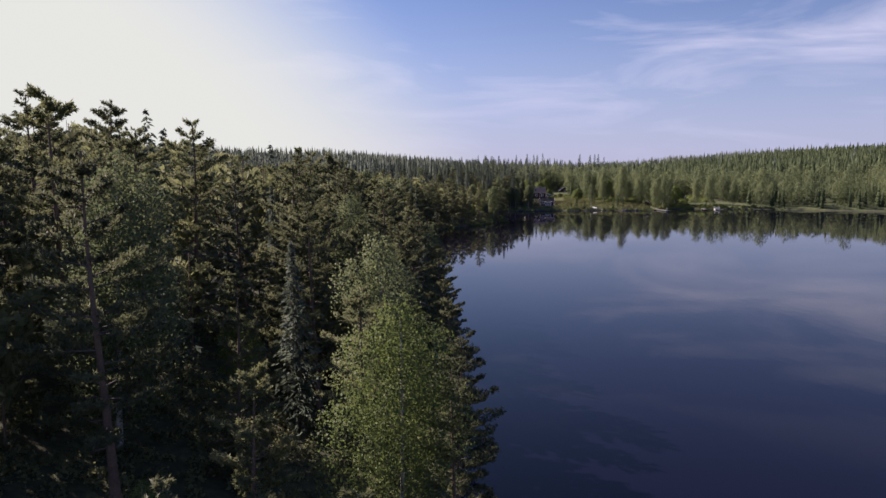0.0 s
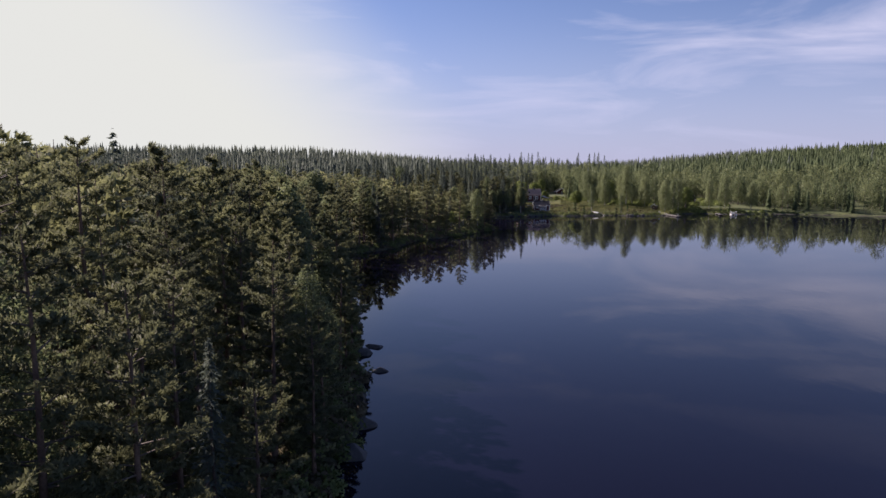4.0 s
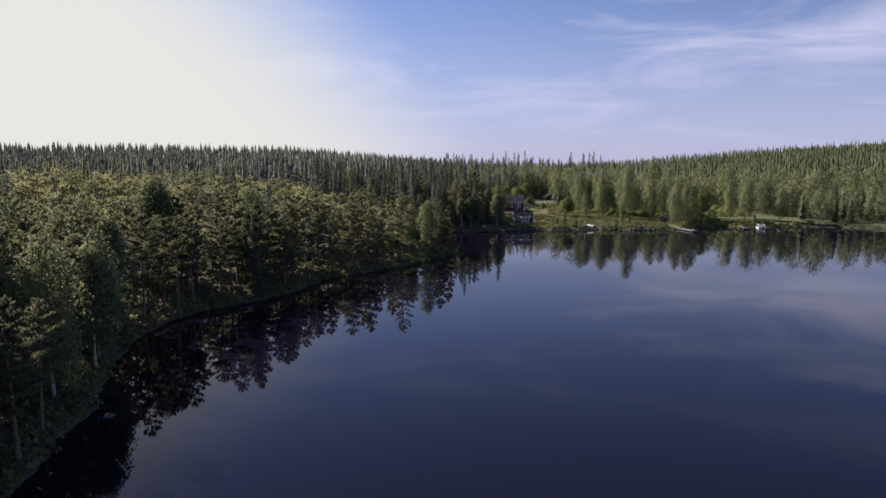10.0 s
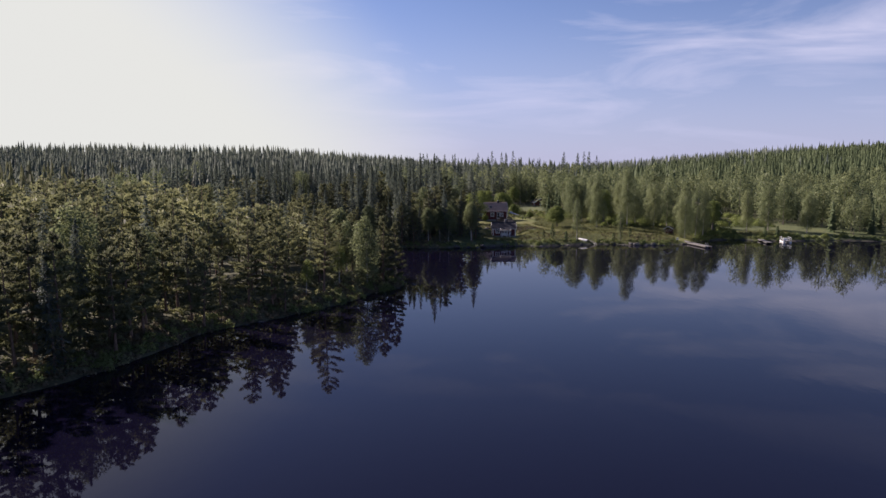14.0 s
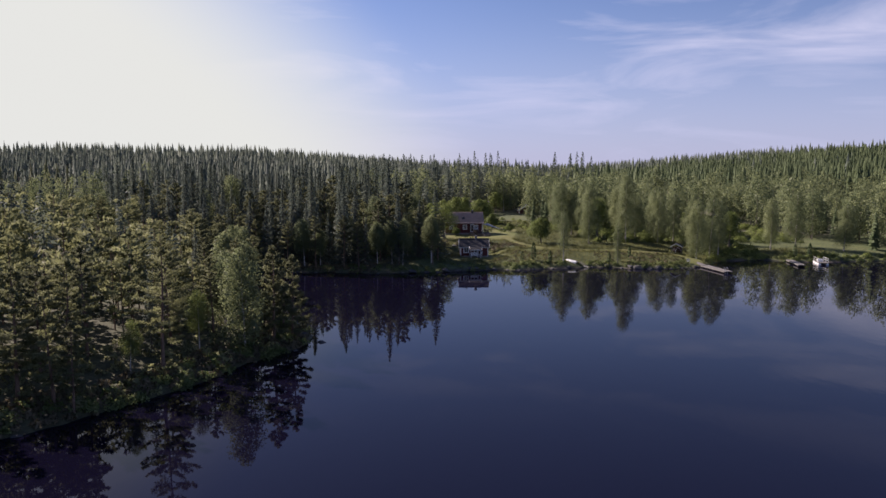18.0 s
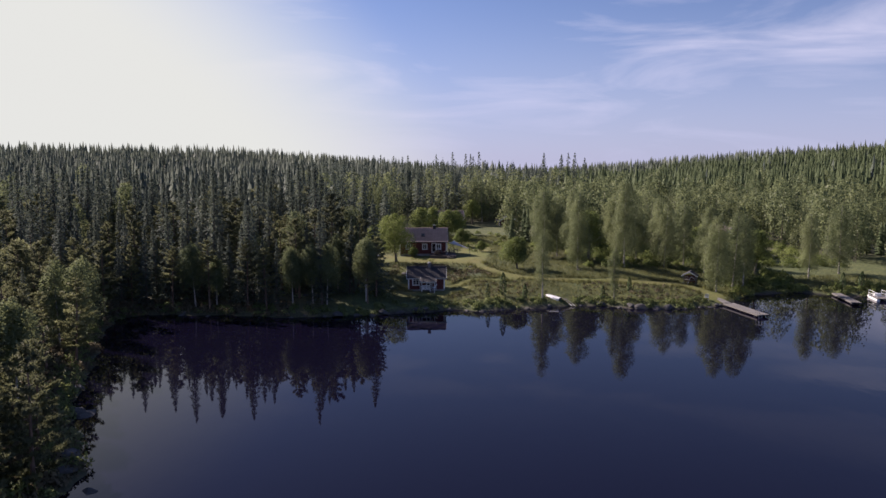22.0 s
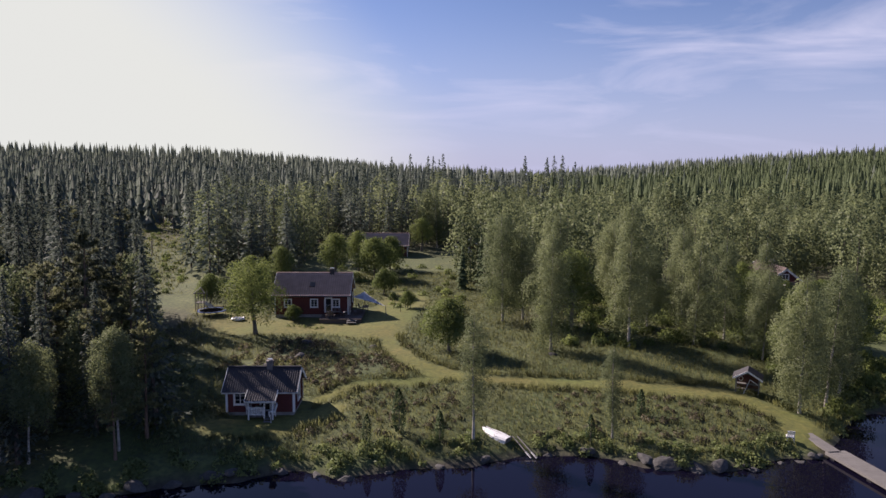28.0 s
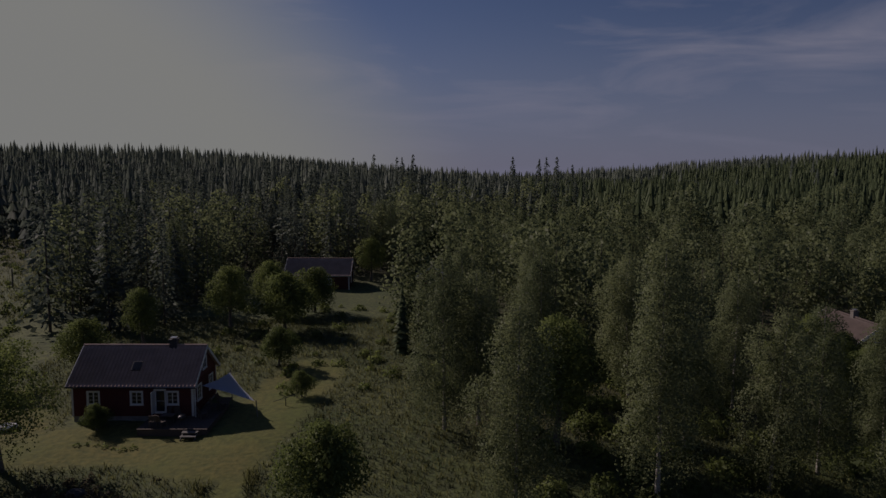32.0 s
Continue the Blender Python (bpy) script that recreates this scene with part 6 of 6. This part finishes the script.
# ---- bushes, grass and shore plants ----
def tufts(name, x, y, mat, label, tall_, blades_, width, spread, seed, lean=0.35, category="grass"):
    """Uncounted low plants: each spot a bunch of upright blades."""
    r = np.random.default_rng(seed)
    k = len(x)
    z = height(x, y)
    hgt = tall_ * r.uniform(0.6, 1.3, k)
    px = np.repeat(x, blades_) + r.normal(size=k * blades_) * spread
    py = np.repeat(y, blades_) + r.normal(size=k * blades_) * spread
    h = np.repeat(hgt, blades_) * r.uniform(0.6, 1.1, k * blades_)
    base = np.stack([px, py, np.repeat(z, blades_) - 0.03], 1)
    way = np.stack([r.normal(size=len(px)) * lean, r.normal(size=len(px)) * lean, np.ones(len(px))], 1) * h[:, None]
    side = unit(np.stack([r.normal(size=len(px)), r.normal(size=len(px)), np.zeros(len(px))], 1)) * (width * r.uniform(0.6, 1.3, len(px)))[:, None]
    side *= np.where(side[:, :1] < 0, -1.0, 1.0)       # blades show their upper side towards the lake
    v = np.stack([base - side * 0.6, base + side * 0.6, base + way * 0.6 + side, base + way, base + way * 0.6 - side], 1)
    v = v[:, [0, 1, 2, 4]].reshape(-1, 3) * 1.0
    v[3::4] = base + way
    f = np.arange(len(v)).reshape(-1, 4)
    tone = np.repeat(np.repeat(0.22 * waves(x * 1.4, y * 1.4) + 0.16 * waves(x * 4 + 3, y * 4) + r.uniform(-0.15, 0.15, k), blades_), 4)
    up = unit(np.repeat(np.stack([way[:, 0] * 0.8 / h, way[:, 1] * 0.8 / h, np.ones(len(h))], 1), 4, 0))
    ob = mesh_object(name, v, f, mat, tone=tone, normals=up)
    return tagged(ob, label, category, kind="stuff")


def bushes(name, spots, mat, label, seed, leaves=130, leaf=0.16, category="shrub"):
    """Uncounted low bushes: domes of leaf faces of uneven outline."""
    r = np.random.default_rng(seed)
    pts, tone, outs = [], [], []
    for x, y, s in spots:
        k = int(leaves * min(3, s * s))
        u = unit(r.normal(size=(k, 3)))
        u[:, 2] = np.abs(u[:, 2])
        lob = 0.75 + 0.35 * np.sin(3 * np.arctan2(u[:, 1], u[:, 0]) + x) * np.cos(2 * u[:, 2] + y)
        p = u * (r.uniform(0.35, 1, k) ** 0.4 * lob)[:, None] * np.array([s, s, s * 0.95])
        pts.append(p + np.array([x, y, float(height(x, y)) - 0.05]))
        tone.append(np.full(k * 4, r.uniform(-0.25, 0.4)))
        outs.append(u + np.array([0, 0, 0.3]))
    pts = np.concatenate(pts)
    v, f, nn = blades(pts, leaf * 1.5, leaf, np.tile([0, 0, 0.5], (len(pts), 1)), 1.0, seed, unit(np.concatenate(outs)))
    ob = mesh_object(name, v, f, mat, tone=np.concatenate(tone), normals=nn)
    return tagged(ob, label, category, kind="stuff")


def ground_cover():
    def mown(x, y):
        m = np.zeros(len(x))
        for pts, w in MOWN:
            m = np.maximum(m, band(x, y, pts, w))
        return m

    def meadow(a, b):
        d = shore_distance(a, b)
        return (d > 0.6) & (mown(a, b) < 0.4) & ~((a > 40) & (a < 53.5) & (b > 331.5) & (b < 342)) & ~((np.hypot((a - 49) / 8, (b - 317.5) / 6.5) < 1) & (waves(a * 0.9, b * 0.9) > 0.35)) & ~((a > 43.8) & (a < 50.5) & (b > 302.2) & (b < 308.2))

    x, y = scatter(38, 128, 297, 318, 0.5, meadow, 21)
    tufts("meadow_grass", x, y, GRASS, "uncut yellow-green meadow grass on the lakeside slope", 0.48, 7, 0.035, 0.2, 22)
    x, y = scatter(30, 100, 318, 372, 0.6, meadow, 23)
    tufts("meadow_grass", x, y, GRASS, "rough meadow grass round the farmhouse", 0.40, 8, 0.045, 0.28, 24)
    x, y = scatter(-85, 30, 350, 490, 1.7, lambda a, b: (a < 22 - 0.26 * (b - 350)), 25)
    tufts("clearing_grass", x, y, GRASS, "pale tall grass and brush on the cleared land", 0.55, 12, 0.08, 0.8, 26)
    r = np.random.default_rng(30)
    # tall uncut grass standing along the mown paths
    ex, ey = [], []
    for pts, w in MOWN[3:]:
        for (ax, ay), (bx, by) in zip(pts, pts[1:]):
            ln = math.hypot(bx - ax, by - ay)
            q, side = r.uniform(0, 1, int(ln * 16)), r.choice((-1, 1), int(ln * 16))
            off = side * (w * 1.02 + 0.8 * r.uniform(0, 1, len(q)) ** 1.5)
            ex.append(ax + (bx - ax) * q - (by - ay) / ln * off)
            ey.append(ay + (by - ay) * q + (bx - ax) / ln * off)
    ex, ey = np.concatenate(ex), np.concatenate(ey)
    k = meadow(ex, ey)
    tufts("path_edge_grass", ex[k], ey[k], GRASS, "tall uncut grass standing along the mown paths", 0.62, 7, 0.035, 0.14, 50)
    # bushes along the water
    spots = []
    for (ax, ay), (bx, by) in zip(SHORE[2:60], SHORE[3:61]):
        ln = math.hypot(bx - ax, by - ay)
        nx, ny = -(by - ay) / ln, (bx - ax) / ln
        for q in range(int(ln * 2.4)):
            w, off = r.uniform(), r.uniform(-0.1, 2.8)
            px, py = ax + (bx - ax) * w + nx * off, ay + (by - ay) * w + ny * off
            if shore_distance(px, py) > 0.0 and not (91 < px < 96 and 296.5 < py < 304) and not (64.6 < px < 69.6 and py > 297.2):
                spots.append((px, py, r.uniform(0.35, 0.95) * (1.25 if py < 285 else 1.0)))
    bushes("shore_shrubs", spots, REED, "low green shrubs and sedge hanging over the waterline", 31, 170, 0.16)
    # undergrowth in the western wood
    x, y = scatter(-30, 2, 8, 60, 1.3, lambda a, b: (lambda d: (d > 0.2) & (d < 22))(shore_distance(a, b)), 54)
    bushes("undergrowth", [(a, b, r.uniform(0.4, 1.1)) for a, b in zip(x, y)], PINE, "bilberry and young pine under the shore trees", 55, 190, 0.13)
    x, y = scatter(-40, 22, 60, 265, 1.9, lambda a, b: (lambda d: (d > 0.4) & (d < 13))(shore_distance(a, b)), 32)
    bushes("undergrowth", [(a, b, r.uniform(0.4, 1.4)) for a, b in zip(x, y)], PINE, "dark undergrowth of bilberry and young pine", 33, 70, 0.24)
    x, y = scatter(-20, 26, 60, 298, 0.85, lambda a, b: (lambda d: (d > -1.2) & (d < 4.5))(shore_distance(a, b)) & (height(a, b) > 0.02), 52)
    bushes("bank_heath", [(a, b, r.uniform(0.35, 0.9)) for a, b in zip(x, y)], HEATH, "brown heath and bilberry on the steep bank", 53, 170, 0.19)
    x, y = scatter(-20, 42, 299, 345, 2.6, lambda a, b: (shore_distance(a, b) > 0.8) & (a < 41 - 0.5 * np.maximum(b - 305, 0)), 34)
    bushes("undergrowth", [(a, b, r.uniform(0.4, 1.3)) for a, b in zip(x, y)], BIRCH, "leafy undergrowth at the edge of the spruces", 35, 80, 0.24)
    # leafy bushes under the birches
    x, y = scatter(68, 130, 322, 362, 3.2, lambda a, b: (shore_distance(a, b) > 3) & ((a > 75) | (b > 340) & (a > 70)) & (b > 322 + 0.06 * (a - 68)) & ~((a > 114) & (a < 127) & (b > 342)), 36)
    bushes("thicket", [(a, b, r.uniform(0.8, 2.4)) for a, b in zip(x, y)], LEAF, "dense leafy thicket under the birches", 37, 170, 0.19)
    x, y = scatter(99, 140, 306, 322, 2.2, lambda a, b: (shore_distance(a, b) > 0.5) & ~((a > 112) & (b > 310)), 38)
    bushes("thicket", [(a, b, r.uniform(0.7, 1.9)) for a, b in zip(x, y)], LEAF, "dense bushes hanging over the water", 39, 200, 0.17)
    # heath and brown shrubs on the rocky slope between the houses
    x, y = scatter(40, 60, 308, 327, 0.85, lambda a, b: (mown(a, b) < 0.3) & (np.hypot((a - 49) / 9, (b - 317.5) / 8) < 1 + 0.25 * np.sin(a)) & (waves(a * 0.9, b * 0.9) > -0.6), 40)
    bushes("heath", [(a, b, r.uniform(0.25, 0.7)) for a, b in zip(x, y)], HEATH, "brown heath and low juniper on the rocky slope", 41, 230, 0.13)
    x, y = scatter(50, 92, 299.5, 310, 1.35, lambda a, b: (mown(a, b) < 0.2) & (shore_distance(a, b) > 1.5), 42)
    bushes("meadow_herbs", [(a, b, r.uniform(0.2, 0.7)) for a, b in zip(x, y) if waves(a * 1.1, b * 1.1) > -0.5], HEATH, "brown and green herbs in the lakeside meadow", 43, 260, 0.12)
    x, y = scatter(44, 66, 343, 378, 3.4, lambda a, b: np.sin(a * 0.7) + np.cos(b * 0.5) > -0.2, 44)
    bushes("garden_shrubs", [(a, b, r.uniform(0.4, 1.3)) for a, b in zip(x, y)], LEAF, "overgrown garden shrubs behind the farmhouse", 45, 110, 0.2)
    x, y = scatter(-85, 26, 352, 490, 3.6, lambda a, b: (a < 22 - 0.26 * (b - 350)), 46)
    bushes("brushwood", [(a, b, r.uniform(0.4, 1.2)) for a, b in zip(x, y)], LEAF, "young brushwood on the cleared land", 47, 80, 0.24)
    bushes("flower_bed", [(43.2 + 0.7 * k, 330.6 + 0.35 * math.sin(k), r.uniform(0.3, 0.55)) for k in range(7)], LEAF, "overgrown flower bed beside the old tree", 48, 160, 0.12)


ground_cover()
